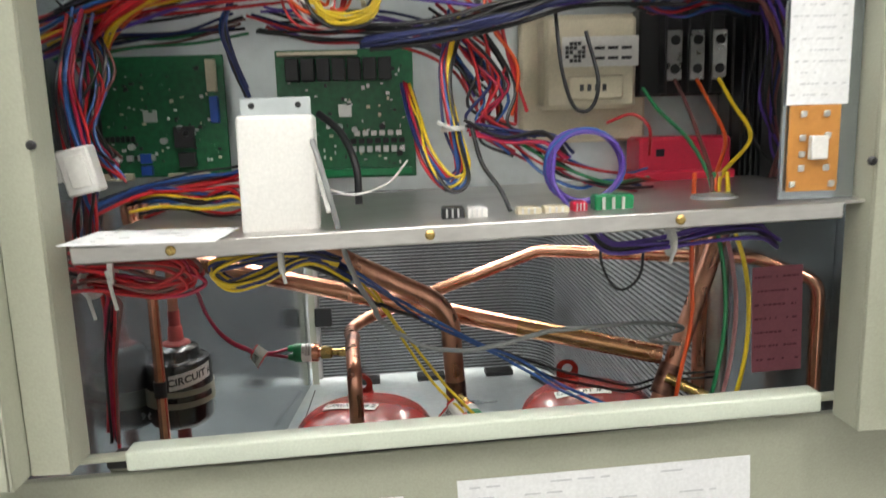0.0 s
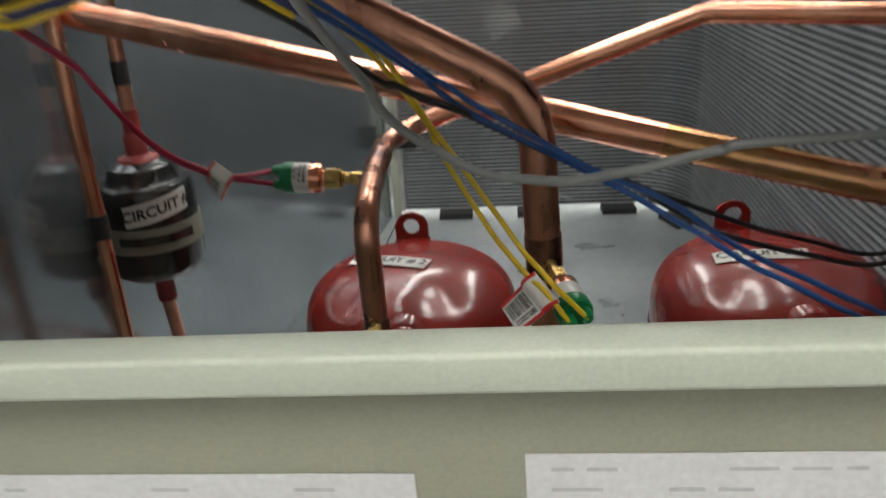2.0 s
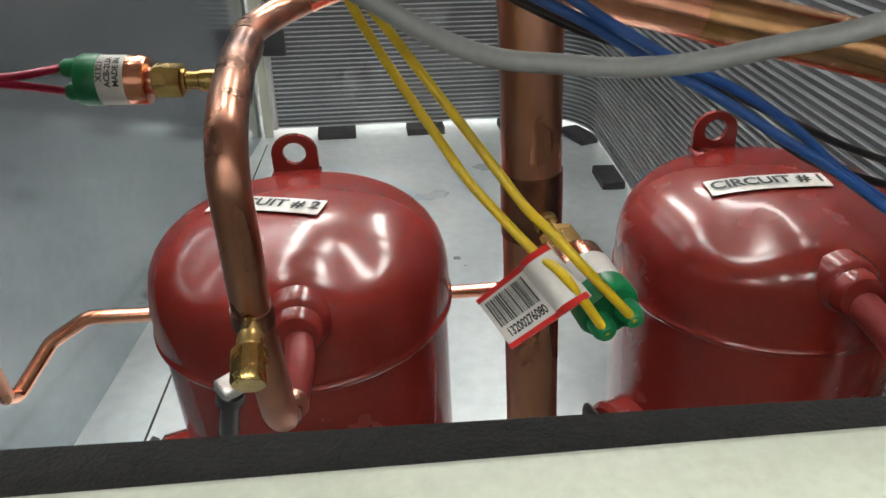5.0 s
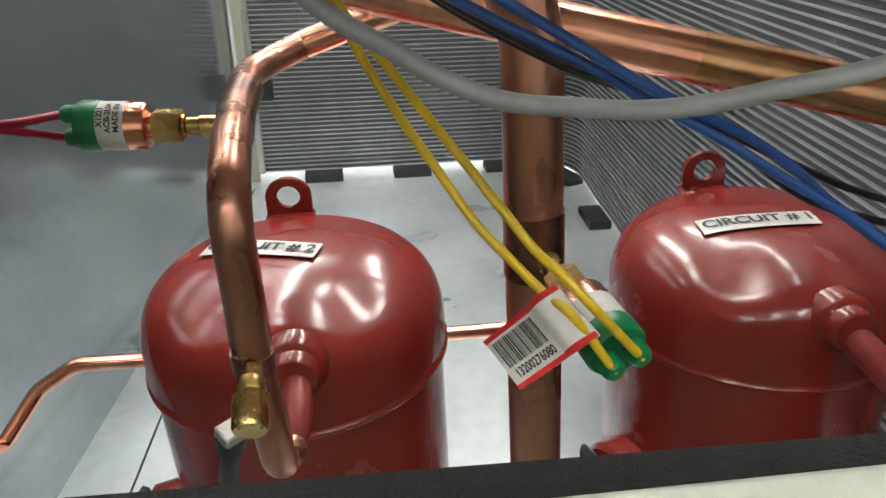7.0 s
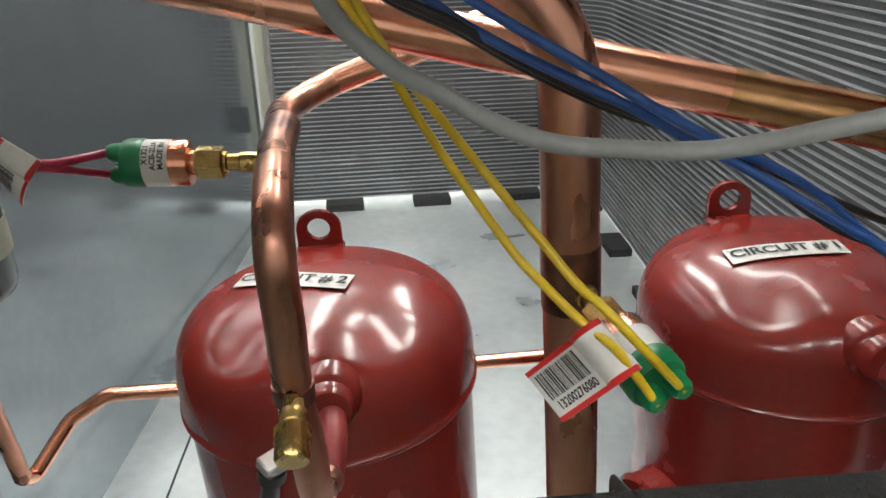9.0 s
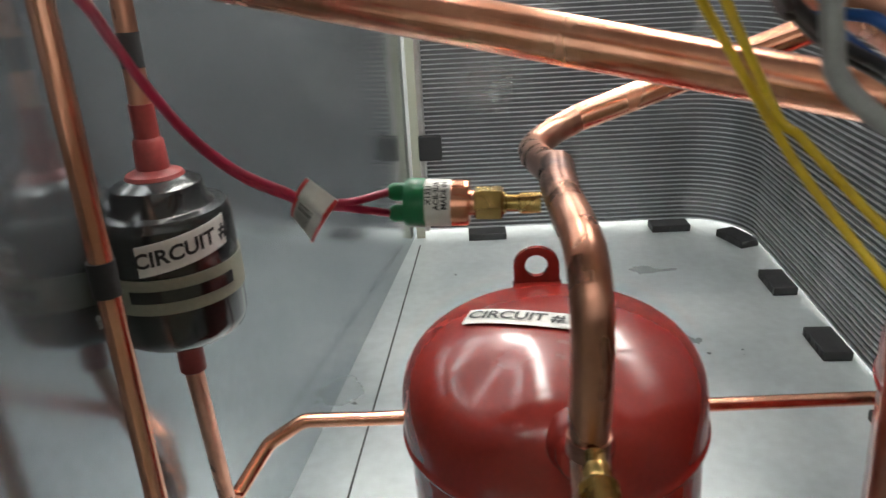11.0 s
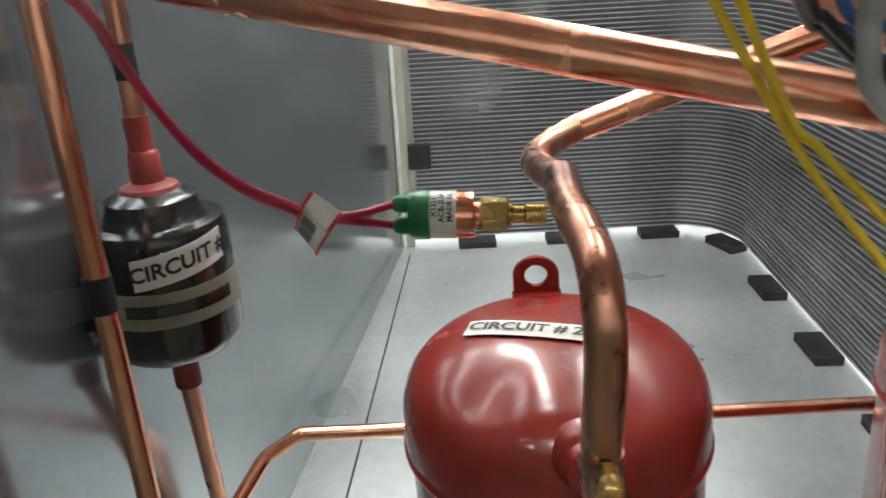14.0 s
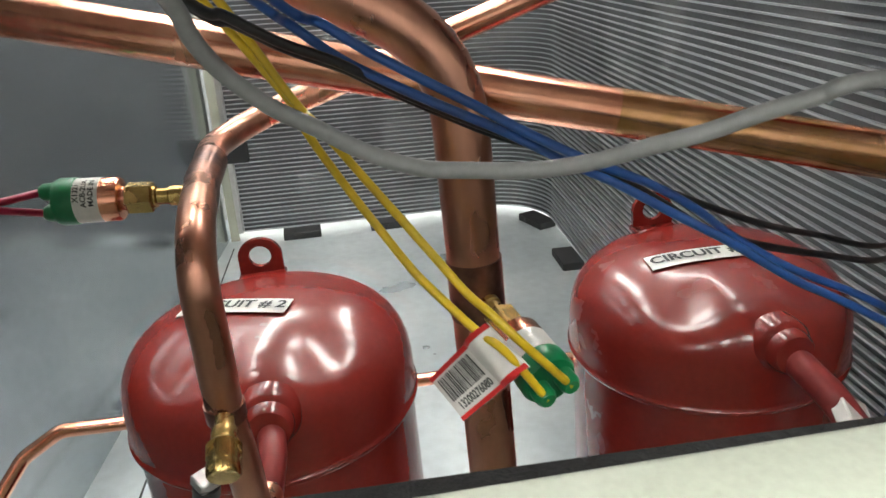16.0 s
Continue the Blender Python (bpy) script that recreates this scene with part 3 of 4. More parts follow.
part("brazed_joint", pipe([(-0.085924, 0.75536, 0.360608), (-0.085876, 0.75464, 0.367592)], 0.0076, 0.01), COPPER_BURNT, discharge, "dark brazed joint")
part("brazed_joint", pipe([(-0.08898, 0.7868, 0.43388), (-0.0912, 0.812, 0.4364), (-0.09084, 0.8348, 0.43934)], 0.0072, 0.01), COPPER_BURNT, discharge, "dark brazed joint")
liquid = run("liquid_line", "small bright copper pipe bent up behind the compressors",
             [(-0.3113, 0.9548, 0.1696), (-0.3096, 0.9652, 0.1617), (-0.2878, 0.9896, 0.1904), (-0.2626, 1, 0.2035), (-0.2209, 1.0061, 0.2), (0.0504, 1.0348, 0.1913), (0.1661, 1.0504, 0.1852), (0.34, 1.055, 0.1852)], 0.0054, 0.018)
stub1 = run("discharge_stub", "red overpainted stub pipe leaving the compressor", [(0.180, 0.813, 0.3200), (0.1885, 0.789, 0.3100), (0.199, 0.772, 0.292), (0.200, 0.770, PAN)], 0.0076, 0.02, RED_DULL)
part("torn_label", bx(-0.010, 0.010, -0.0095, 0.0095, -0.004, 0.004, 0.001, Matrix.Translation((0.1935, 0.780, 0.3045)) @ Matrix.Rotation(radians(35), 4, "Y") @ Matrix.Rotation(radians(20), 4, "X")), LABEL, stub1, "torn white label")

# ---- schrader valve below the discharge bend ----
valve = thing("service_valve", "knurled brass service valve cap on the discharge pipe", "valve", (-0.088, 0.733, 0.38))
va = frame_at((-0.0850, 0.7480, 0.3654), (0.0008, -0.0210, -0.0103)) @ Matrix.Scale(0.91, 4)
part("stem", turned([(0.0040, 0), (0.0040, 0.010)], va, 16), BRASS, valve)
part("neck", turned([(0.0048, 0.005), (0.0052, 0.006), (0.0052, 0.010), (0.0046, 0.011)], va, 20), BRASS, valve)
cap = bmesh.new()
lathe(cap, [(0.0052, 0.0105), (0.0066, 0.012), (0.0068, 0.0185), (0.0066, 0.0195), (0.0068, 0.0205), (0.0068, 0.0245), (0.0060, 0.0258)], va, 36)
cap = part("cap", cap, BRASS, valve, "knurled brass cap")
for k in range(40):
    part("ridge", bx(0.0065, 0.00695, -0.0002, 0.0002, 0.0125, 0.0183, m=va @ Matrix.Rotation(2 * math.pi * k / 40, 4, "Z")), BRASS, cap)
plug = thing("sensor_plug", "black sensor plug with a red lead clipped under the valve", "connector", (-0.094, 0.722, 0.35))
pm = frame_at((-0.0922, 0.7350, 0.3491), (-0.0049, 0.0050, -0.0248))
part("clip", bx(-0.0045, 0.0045, -0.004, 0.004, -0.002, 0.003, 0.0008, pm), SOLDER, plug, "bright metal clip")
part("body", turned([(0.0050, 0.003), (0.0050, 0.008), (0.0032, 0.010), (0.0036, 0.026), (0.0026, 0.028)], pm, 16), BLACK_PLASTIC, plug)
part("lead", wire([(-0.0975242, 0.740433, 0.322153), (-0.0975242, 0.743433, 0.300153), (-0.0915242, 0.754433, 0.242153)], 0.0013), W_CRIMSON, plug)


# ---- pressure switches ----
def pressure_switch(root, toward, scale, label, lines, spin=0.0, cap_two=True):
    """Brass stem, hex nut, copper can, white band and green cap along an axis."""
    m = frame_at(root, toward) @ Matrix.Rotation(radians(spin), 4, "Z") @ Matrix.Scale(scale, 4)
    ob = thing("pressure_switch", label, "pressure switch", root)
    part("stem", turned([(0.0042, -0.002), (0.0042, 0.006), (0.0034, 0.0065), (0.0034, 0.011), (0.0045, 0.0115), (0.0045, 0.013)], m, 20), BRASS, ob)
    nut = bmesh.new()
    lathe(nut, [(0.0058, 0.0125), (0.0066, 0.0132), (0.0066, 0.0228), (0.0058, 0.0235)], m, 6)
    part("hex_nut", nut, BRASS, ob, "brass hexagon nut")
    part("can", turned([(0.0050, 0.0235), (0.0050, 0.0250), (0.0086, 0.0255), (0.0092, 0.0265), (0.0092, 0.0325)], m, 32), COPPER, ob, "copper can")
    part("band", turned([(0.0093, 0.0325), (0.0093, 0.0425)], m, 32), LABEL, ob, "white printed band")
    part("cap", turned([(0.0095, 0.0425), (0.0098, 0.0432), (0.0098, 0.0492), (0.0090, 0.0508)], m, 28), GREEN_CAP, ob, "green plastic cap")
    for side in (-1, 1):
        part("terminal_boot", turned([(0.0036, 0.0495), (0.0036, 0.0555), (0.0026, 0.0572)], m @ Matrix.Translation((0, side * 0.0045, 0)), 14), GREEN_CAP, ob)

    def round_can(u, v, w):
        a = u / 0.0094 + radians(38)
        return m @ Vector(((0.0094 + w) * math.cos(a), (0.0094 + w) * math.sin(a), v))

    for i, text in enumerate(lines):
        z = 0.0349 + 0.0030 * i
        part("lettering", letters(text, 0.0030, lambda u, v, w, z=z: round_can(u, z + v, w), 0.0001), INK, ob)
    return m


m1 = pressure_switch((-0.1003, 0.8185, 0.4297), (-1, 0.03, 0.02), 1.0, "green-capped pressure switch with a brass nut on the discharge pipe", ("MADE IN", "ACB-2UA", "X1321"), spin=0)
m2 = pressure_switch((0.0105, 0.737, 0.4085), (0.0125, -0.0464, -0.0085), 0.90, "green-capped pressure switch screwed into the copper riser", (), spin=-70)


# ---- barcode tags folded round wires ----
def barcode_tag(a, b, c, d, label, text, sag=0.0):
    """A tag with the corners a, b (edge), c, d (opposite edge); a sleeve at the b-c end."""
    a, b, c, d = (Vector(p) for p in (a, b, c, d))
    nrm = (b - a).cross(d - a).normalized()
    if nrm.y > 0:
        nrm.negate()

    def place(u, v, w):
        p = a * (1 - u) * (1 - v) + b * u * (1 - v) + c * u * v + d * (1 - u) * v
        return p + nrm * (w + sag * math.sin(math.pi * u))

    ob = thing("barcode_tag", label, "label", (a + b + c + d) / 4)
    part("flag", patch(place, 0, 1, 0, 1, 10, 4), LABEL, ob)
    for v0, v1 in ((0, 0.09), (0.91, 1)):
        part("border", patch(lambda u, v, w: place(u, v, w + 0.0005), 0, 1, v0, v1, 10, 1, 0.0002), INK_RED, ob)
    part("sleeve", patch(lambda u, v, w: place(u, v, w + 0.0008 + 0.0022 * math.sin(math.pi * min(1, max(0, (u - 0.64) / 0.36)))), 0.64, 1.0, 0.1, 0.9, 8, 3), LABEL, ob)
    for v0, v1 in ((0, 0.1), (0.9, 1)):
        part("border", patch(lambda u, v, w: place(u, v, w + 0.0008 + 0.0022 * math.sin(math.pi * min(1, max(0, (u - 0.64) / 0.36)))), 0.64, 1.0, v0, v1, 8, 1), INK_RED, ob)
    r = random.Random(9)
    u = 0.06
    while u < 0.58:
        wide = r.choice((0.006, 0.006, 0.012, 0.018))
        bar = bmesh.new()
        bar.faces.new([bar.verts.new(place(p, q, 0.0006)) for p, q in ((u, 0.14), (u + wide, 0.14), (u + wide, 0.62), (u, 0.62))])
        part("bar", bar, INK, ob)
        u += wide + r.choice((0.007, 0.007, 0.013))
    if text:
        part("lettering", letters(text, 0.24, lambda u, v, w: place(0.33 + u * 0.38, 0.765 - v * 0.9, 0.0006), 0), INK, ob)
    return ob


barcode_tag((-0.0125, 0.7031, 0.4003), (0.0033, 0.691, 0.4240), (0.0145, 0.6872, 0.4106), (-0.0042, 0.6905, 0.3927), "white barcode tag with red edges on the yellow wires", "13200276080")
barcode_tag((-0.1922, 0.8026, 0.4330), (-0.1826, 0.7948, 0.4496), (-0.1730, 0.7991, 0.4391), (-0.1852, 0.8026, 0.4217), "white barcode tag with red edges on the red wires", "", 0.003)

# ---- filter drier ----
DX, DY, DZ = -0.3015, 0.924, 0.0055
drier = thing("filter_drier", "glossy black filter drier with red painted necks on its copper line", "filter", (DX, DY, 0.31))
dm = Matrix.Translation((DX, DY, DZ))
part("body", turned([(0.012, 0.3135), (0.028, 0.3155), (0.0352, 0.3205), (0.0374, 0.327), (0.0374, 0.386), (0.0364, 0.391), (0.0352, 0.3935), (0.029, 0.3945), (0.0262, 0.398), (0.024, 0.4065), (0.014, 0.4115)], dm, 48), BLACK_GLOSS, drier)
part("upper_neck", turned([(0.0165, 0.4095), (0.0150, 0.4125), (0.0088, 0.4150), (0.0082, 0.4300), (0.0066, 0.4320), (0.0066, 0.4500)], dm, 24), RED_DULL, drier, "red painted neck")
part("lower_neck", turned([(0.0066, 0.2880), (0.0078, 0.2890), (0.0078, 0.3120), (0.0110, 0.3160)], dm, 24), RED_DULL, drier, "red painted neck")
part("inlet", pipe([(DX, DY, 0.448), (DX + 0.002, DY, 0.60)], 0.0056), COPPER_OLD, drier)
part("tape", rod((DX, DY, 0.474), (DX + 0.0004, DY, 0.492), 0.0060), RUBBER, drier, "black tape")
part("outlet", pipe([(DX, DY, 0.295), (-0.3113, 0.9548, 0.1696)], 0.0056), COPPER_OLD, drier)


def on_drier(u, v, w, mid=-52):
    a = radians(mid) + u / 0.0376
    return Vector((DX + (0.0378 + w) * math.cos(a), DY + (0.0378 + w) * math.sin(a), v + DZ))


tag = part("label", patch(lambda u, v, w: on_drier(u, 0.3785 + v + 0.16 * u, w), -0.0255, 0.0255, -0.0085, 0.0085, 14, 2), LABEL, drier, "white label with black lettering")
part("lettering", letters("CIRCUIT #", 0.0115, lambda u, v, w: on_drier(u, 0.3785 + v + 0.16 * u, w), 0.0007), INK, tag)
part("strap", patch(lambda u, v, w: on_drier(u, v, w, -90), -0.081, 0.081, 0.3440, 0.3640, 40, 1, 0.0008), STRAP, drier, "olive mounting strap")
part("strap_slot", patch(lambda u, v, w: on_drier(u, v, w + 0.0009, -90), -0.008, 0.05, 0.3510, 0.3580, 20, 1, 0.0004), BLACK_GLOSS, drier)
part("strap_ear", bx(-0.3335, -0.322, 0.905, 0.9075, 0.344, 0.364, 0.0006), STRAP, drier)
part("strap_bolt", turned([(0.005, 0), (0.005, 0.004), (0.003, 0.005)], frame_at((-0.329, 0.905, 0.338), (0, -1, 0)), 6), SOLDER, drier)
slim = run("liquid_riser", "slim copper pipe with a black rubber sleeve beside the drier", [(-0.300, 0.848, PAN), (-0.297, 0.848, 0.60)], 0.0056, 0.02, COPPER)
part("sleeve", rod((-0.2987, 0.848, 0.3800), (-0.2986, 0.848, 0.3975), 0.0066), RUBBER, slim, "black rubber sleeve")
for bxx, byy, bzz in ((-0.3565, 0.93, 0.33), (-0.351, 0.985, 0.30)):
    single("bolt", turned([(0.0065, 0), (0.0065, 0.003), (0.004, 0.0045)], frame_at((-0.358 + 0.079 * (byy - 0.615) + 0.0005, byy, bzz), (1, -0.1, 0)), 16), SOLDER, "zinc plated bolt head in the side panel", "bolt", (-0.358 + 0.079 * (byy - 0.615), byy, bzz))


# ---- loose wires in the compressor compartment ----
def loom(name, label, runs, category="wire"):
    ob = thing(name, label, category, runs[0][0][0])
    for pts, r, mat in runs:
        part("wire", wire(pts, r), mat, ob)
    return ob


def shifted(pts, dx=0.0, dy=0.0, dz=0.0):
    return [(x + dx, y + dy, z + dz) for x, y, z in pts]


cable = thing("grey_cable", "thick grey jacketed cable hanging across the compartment", "cable", (-0.09, 0.60, 0.64))
CABLE = [(-0.098, 0.6, 0.66), (-0.09, 0.58, 0.64), (-0.0805, 0.578, 0.6), (-0.0765, 0.6, 0.57), (-0.07, 0.64, 0.538), (-0.0617, 0.6678, 0.5148), (-0.0591, 0.6722, 0.5061), (-0.0548, 0.6774, 0.4983), (-0.0461, 0.6783, 0.4904), (-0.0365, 0.6765, 0.4852), (-0.0261, 0.6757, 0.4791), (-0.0139, 0.6739, 0.4748), (-0.0009, 0.6713, 0.4739), (0.0113, 0.6678, 0.4739), (0.0226, 0.6643, 0.4757), (0.0348, 0.6609, 0.4791), (0.0461, 0.6591, 0.4817), (0.0583, 0.6583, 0.4852), (0.0704, 0.6583, 0.4878), (0.0861, 0.6591, 0.4904), (0.173, 0.6896, 0.4843), (0.2096, 0.7052, 0.473), (0.19, 0.735, 0.455), (0.23, 0.76, 0.44)]
part("jacket", wire(CABLE, 0.0020, 14, 10), W_GREY, cable)
YEL = [(-0.13, 0.612, 0.571), (-0.105, 0.665, 0.56), (-0.076, 0.725, 0.524), (-0.0487, 0.7365, 0.4841), (-0.044, 0.732, 0.4754), (-0.0392, 0.728, 0.4673), (-0.0323, 0.722, 0.4573), (-0.0241, 0.715, 0.4462), (-0.0152, 0.708, 0.4344), (-0.0079, 0.701, 0.4276), (0.0002, 0.6925, 0.4211), (0.0075, 0.688, 0.4159)]
YEL_TWIN = [(-0.128, 0.614, 0.573), (-0.102, 0.665, 0.562), (-0.07, 0.722, 0.524), (-0.0457, 0.733, 0.4824), (-0.0395, 0.729, 0.4751), (-0.0333, 0.725, 0.4678), (-0.0252, 0.718, 0.4583), (-0.0171, 0.711, 0.449), (-0.0092, 0.704, 0.4398), (-0.0015, 0.697, 0.4309), (0.0042, 0.6905, 0.4268), (0.0125, 0.686, 0.4185)]
loom("yellow_wires", "pair of yellow insulated wires to the riser switch", [(YEL + [m2 @ Vector((0, -0.0045, 0.056))], 0.0013, W_YELLOW), (YEL_TWIN + [m2 @ Vector((0, 0.0045, 0.056))], 0.0013, W_YELLOW)])
BLU = [(-0.125, 0.61, 0.574), (-0.085, 0.65, 0.55), (-0.0513, 0.7217, 0.5104), (-0.0417, 0.7174, 0.5035), (-0.0304, 0.7157, 0.4948), (-0.0165, 0.7139, 0.487), (-0.0017, 0.7096, 0.48), (0.013, 0.7078, 0.473), (0.0296, 0.7078, 0.4635), (0.0452, 0.7052, 0.4557), (0.0617, 0.7017, 0.4461), (0.0783, 0.7, 0.4365), (0.0991, 0.7009, 0.4226), (0.1174, 0.7043, 0.4122), (0.1417, 0.7096, 0.3974), (0.185, 0.745, 0.365), (0.208, 0.765, 0.335), (0.215, 0.79, 0.27)]
BLU_TWIN = [(-0.122, 0.612, 0.577), (-0.08, 0.652, 0.551), (-0.0452, 0.7139, 0.5104), (-0.0339, 0.7113, 0.5043), (-0.0235, 0.7087, 0.4974), (-0.0087, 0.7078, 0.4887), (0.0052, 0.7061, 0.4809), (0.02, 0.7043, 0.4722), (0.0365, 0.7043, 0.4635), (0.0557, 0.7096, 0.4539), (0.0722, 0.7139, 0.4435), (0.0878, 0.7157, 0.4313), (0.1096, 0.7183, 0.4174), (0.1339, 0.7209, 0.4052), (0.1522, 0.7243, 0.3948), (0.189, 0.749, 0.369), (0.212, 0.769, 0.339), (0.219, 0.794, 0.274)]
loom("blue_wires", "pair of blue insulated wires to the compressor", [(BLU, 0.0014, W_BLUE), (BLU_TWIN, 0.0014, W_BLUE)])
BLK = [(-0.128, 0.614, 0.57), (-0.09, 0.65, 0.545), (-0.0626, 0.6896, 0.513), (-0.0557, 0.6974, 0.5087), (-0.0443, 0.7052, 0.5009), (-0.0304, 0.7122, 0.4939), (-0.0165, 0.7183, 0.4852), (-0, 0.72, 0.4765), (0.0148, 0.7157, 0.4704)]
loom("black_wires", "black insulated wires crossing the compartment", [(BLK + [(0.0391, 0.7122, 0.4609), (0.0609, 0.7217, 0.4461), (0.0896, 0.7348, 0.4261), (0.1157, 0.7452, 0.4139), (0.1452, 0.7548, 0.4035), (0.1826, 0.7652, 0.393), (0.23, 0.79, 0.392), (0.285, 0.8, 0.39)], 0.0014, W_BLACK), (shifted(BLK, 0.001, 0.003, -0.002) + [(0.04, 0.7139, 0.4609), (0.0617, 0.7243, 0.4487), (0.0878, 0.7374, 0.4348), (0.1157, 0.747, 0.4217), (0.1452, 0.7574, 0.4104), (0.1826, 0.767, 0.3983), (0.23, 0.79, 0.398), (0.285, 0.8, 0.396)], 0.0013, W_BLACK)])
m1o = m1 @ Vector((0, 0.0045, 0.057))
m1u = m1 @ Vector((0, -0.0045, 0.057))
REDW = [(-0.187, 0.8, 0.44), (-0.1922, 0.7983, 0.4435), (-0.2052, 0.7896, 0.4539), (-0.2157, 0.78, 0.4687), (-0.2217, 0.7661, 0.4887), (-0.2217, 0.7496, 0.5052), (-0.2191, 0.7296, 0.52), (-0.218, 0.68, 0.548), (-0.2, 0.625, 0.565)]
loom("red_wires", "pair of crimson wires from the pressure switch", [([m1o, (-0.1713, 0.8017, 0.4374), *REDW], 0.0016, W_CRIMSON), ([m1u, (-0.1713, 0.8017, 0.4354), *shifted(REDW, 0.0008, 0.001, -0.0026)], 0.0016, W_CRIMSON)])


def tangle(name, label, guide, colours, count, spread, r=0.0014, seed=1, category="wire bundle"):
    """Wires that follow a guide with their own small wander."""
    rr = random.Random(seed)
    ob = thing(name, label, category, guide[0])
    for i in range(count):
        ox, oy, oz = (rr.gauss(0, spread) for _ in range(3))
        pts = [(x + ox + rr.gauss(0, spread * 0.45), y + oy * 0.7 + rr.gauss(0, spread * 0.4), z + oz + rr.gauss(0, spread * 0.45)) for x, y, z in guide]
        part("wire", wire(pts, r * rr.uniform(0.85, 1.15), 7, 6), colours[i % len(colours)], ob)
    return ob


def tie(p, d, r, tail=(0, -0.004, -0.018)):
    """A nylon cable tie round a bundle, with its cut tail."""
    ob = thing("cable_tie", "white nylon cable tie round a wire bundle", "cable tie", p, "cable ties")
    m = frame_at(p, d)
    part("loop", turned([(r, -0.0017), (r + 0.0008, -0.0017), (r + 0.0008, 0.0017), (r, 0.0017)], m, 20), NYLON, ob)
    p = Vector(p) + Vector((0, -r, 0))
    part("tail", pipe([p, p + Vector(tail) * 0.5, p + Vector(tail)], 0.0014, 0.005, 6), NYLON, ob)


tangle("red_wire_coil", "bunched coil of red wires under the control shelf", [(-0.275, 0.645, 0.566), (-0.245, 0.618, 0.571), (-0.205, 0.612, 0.569), (-0.190, 0.618, 0.556), (-0.215, 0.615, 0.548), (-0.255, 0.618, 0.556), (-0.280, 0.635, 0.552)], [W_RED, W_CRIMSON, W_RED, W_BROWN], 13, 0.0042, seed=3)
tangle("red_wire_bundle", "loose red and black wires hanging by the jamb", [(-0.285, 0.640, 0.560), (-0.262, 0.635, 0.545), (-0.265, 0.648, 0.525), (-0.278, 0.668, 0.48), (-0.29, 0.69, 0.40)], [W_CRIMSON, W_BLACK, W_RED, W_BLACK, W_BROWN], 9, 0.0048, seed=4)
tie((-0.245, 0.617, 0.565), (1, 0.2, 0), 0.0125, (0.006, -0.003, -0.028))
tie((-0.268, 0.632, 0.55), (1, -0.3, 0.4), 0.0105, (0.006, -0.002, -0.024))
tangle("yellow_wire_coil", "looped bundle of yellow, navy and black wires under the shelf", [(-0.085, 0.625, 0.562), (-0.115, 0.608, 0.573), (-0.15, 0.603, 0.571), (-0.172, 0.608, 0.563), (-0.160, 0.606, 0.552), (-0.138, 0.606, 0.557), (-0.105, 0.612, 0.570), (-0.078, 0.64, 0.548)], [W_YELLOW, W_NAVY, W_YELLOW, W_BLACK, W_NAVY], 11, 0.0021, seed=6)
tie((-0.122, 0.606, 0.569), (1, 0, 0), 0.0105, (0.003, -0.002, -0.016))
tangle("purple_wire_bundle", "bundle of purple and black wires tied under the shelf", [(0.105, 0.63, 0.578), (0.125, 0.625, 0.563), (0.165, 0.62, 0.566), (0.21, 0.625, 0.572), (0.25, 0.65, 0.568), (0.285, 0.69, 0.55)], [W_PURPLE, W_BLACK, W_PURPLE, W_PURPLE, W_BLACK], 8, 0.0032, seed=8)
tie((0.165, 0.620, 0.567), (1, 0, 0), 0.010, (-0.004, -0.002, -0.014))
loom("black_wire_loop", "thin black wire loop hanging under the shelf", [([(0.116, 0.63, 0.575), (0.115, 0.63, 0.553), (0.124, 0.63, 0.533), (0.135, 0.63, 0.530), (0.146, 0.63, 0.542), (0.148, 0.63, 0.57)], 0.0011, W_BLACK)])
for name, mat, dx, label in (("orange_wire", W_ORANGE, -0.026, "orange insulated wire dropping from the shelf grommet"), ("green_wire", W_GREEN, 0.0, "green insulated wire dropping from the shelf grommet"),
                             ("pink_wire", W_PINK, 0.008, "dusty pink insulated wire dropping from the shelf grommet"), ("yellow_drop_wire", W_YELLOW, 0.018, "yellow insulated wire dropping from the shelf grommet")):
    drop = [(0.214 + dx * 0.6, 0.66, 0.615), (0.214 + dx * 0.7, 0.655, 0.58), (0.222 + dx, 0.655, 0.54), (0.2265 + dx * 1.1, 0.657, 0.495), (0.221 + dx * 1.2, 0.66, 0.44), (0.212 + dx, 0.68, 0.36)]
    loom(name, label, [(drop, 0.0018, mat)])
printed_sheet("warning_tag", "pink printed card hanging beside the coil", upright(0.3275, 0.765, 0.460) @ Matrix.Rotation(radians(2), 4, "Z"), 0.050, 0.106, 7, PINK, PINK_INK, 0.75, seed=7)


# ---- control box above ----
shelf = thing("control_shelf", "bare aluminium shelf carrying the control boards", "shelf", (0, 0.7, 0.586))
SH = Matrix.Translation((0, 0.54, 0.594)) @ Matrix.Rotation(-radians(1.3), 4, "Y") @ Matrix.Translation((0, -0.54, -0.59))
part("tray", bx(-0.250, 0.30, 0.5665, 0.815, 0.5885, 0.5905, 0, SH), ALU, shelf)
part("front_flange", bx(-0.250, 0.263, 0.5620, 0.5660, 0.5790, 0.5910, 0.0012, SH), ALU, shelf, "scuffed bright front flange")
for sx in (-0.186, -0.018, 0.150):
    part("screw", turned([(0.0034, 0), (0.0034, 0.0012), (0.0020, 0.0026)], frame_at((sx, 0.5620, 0.5890 + 0.0227 * sx), (0, -1, 0)), 14), BRASS, shelf, "brass screw")
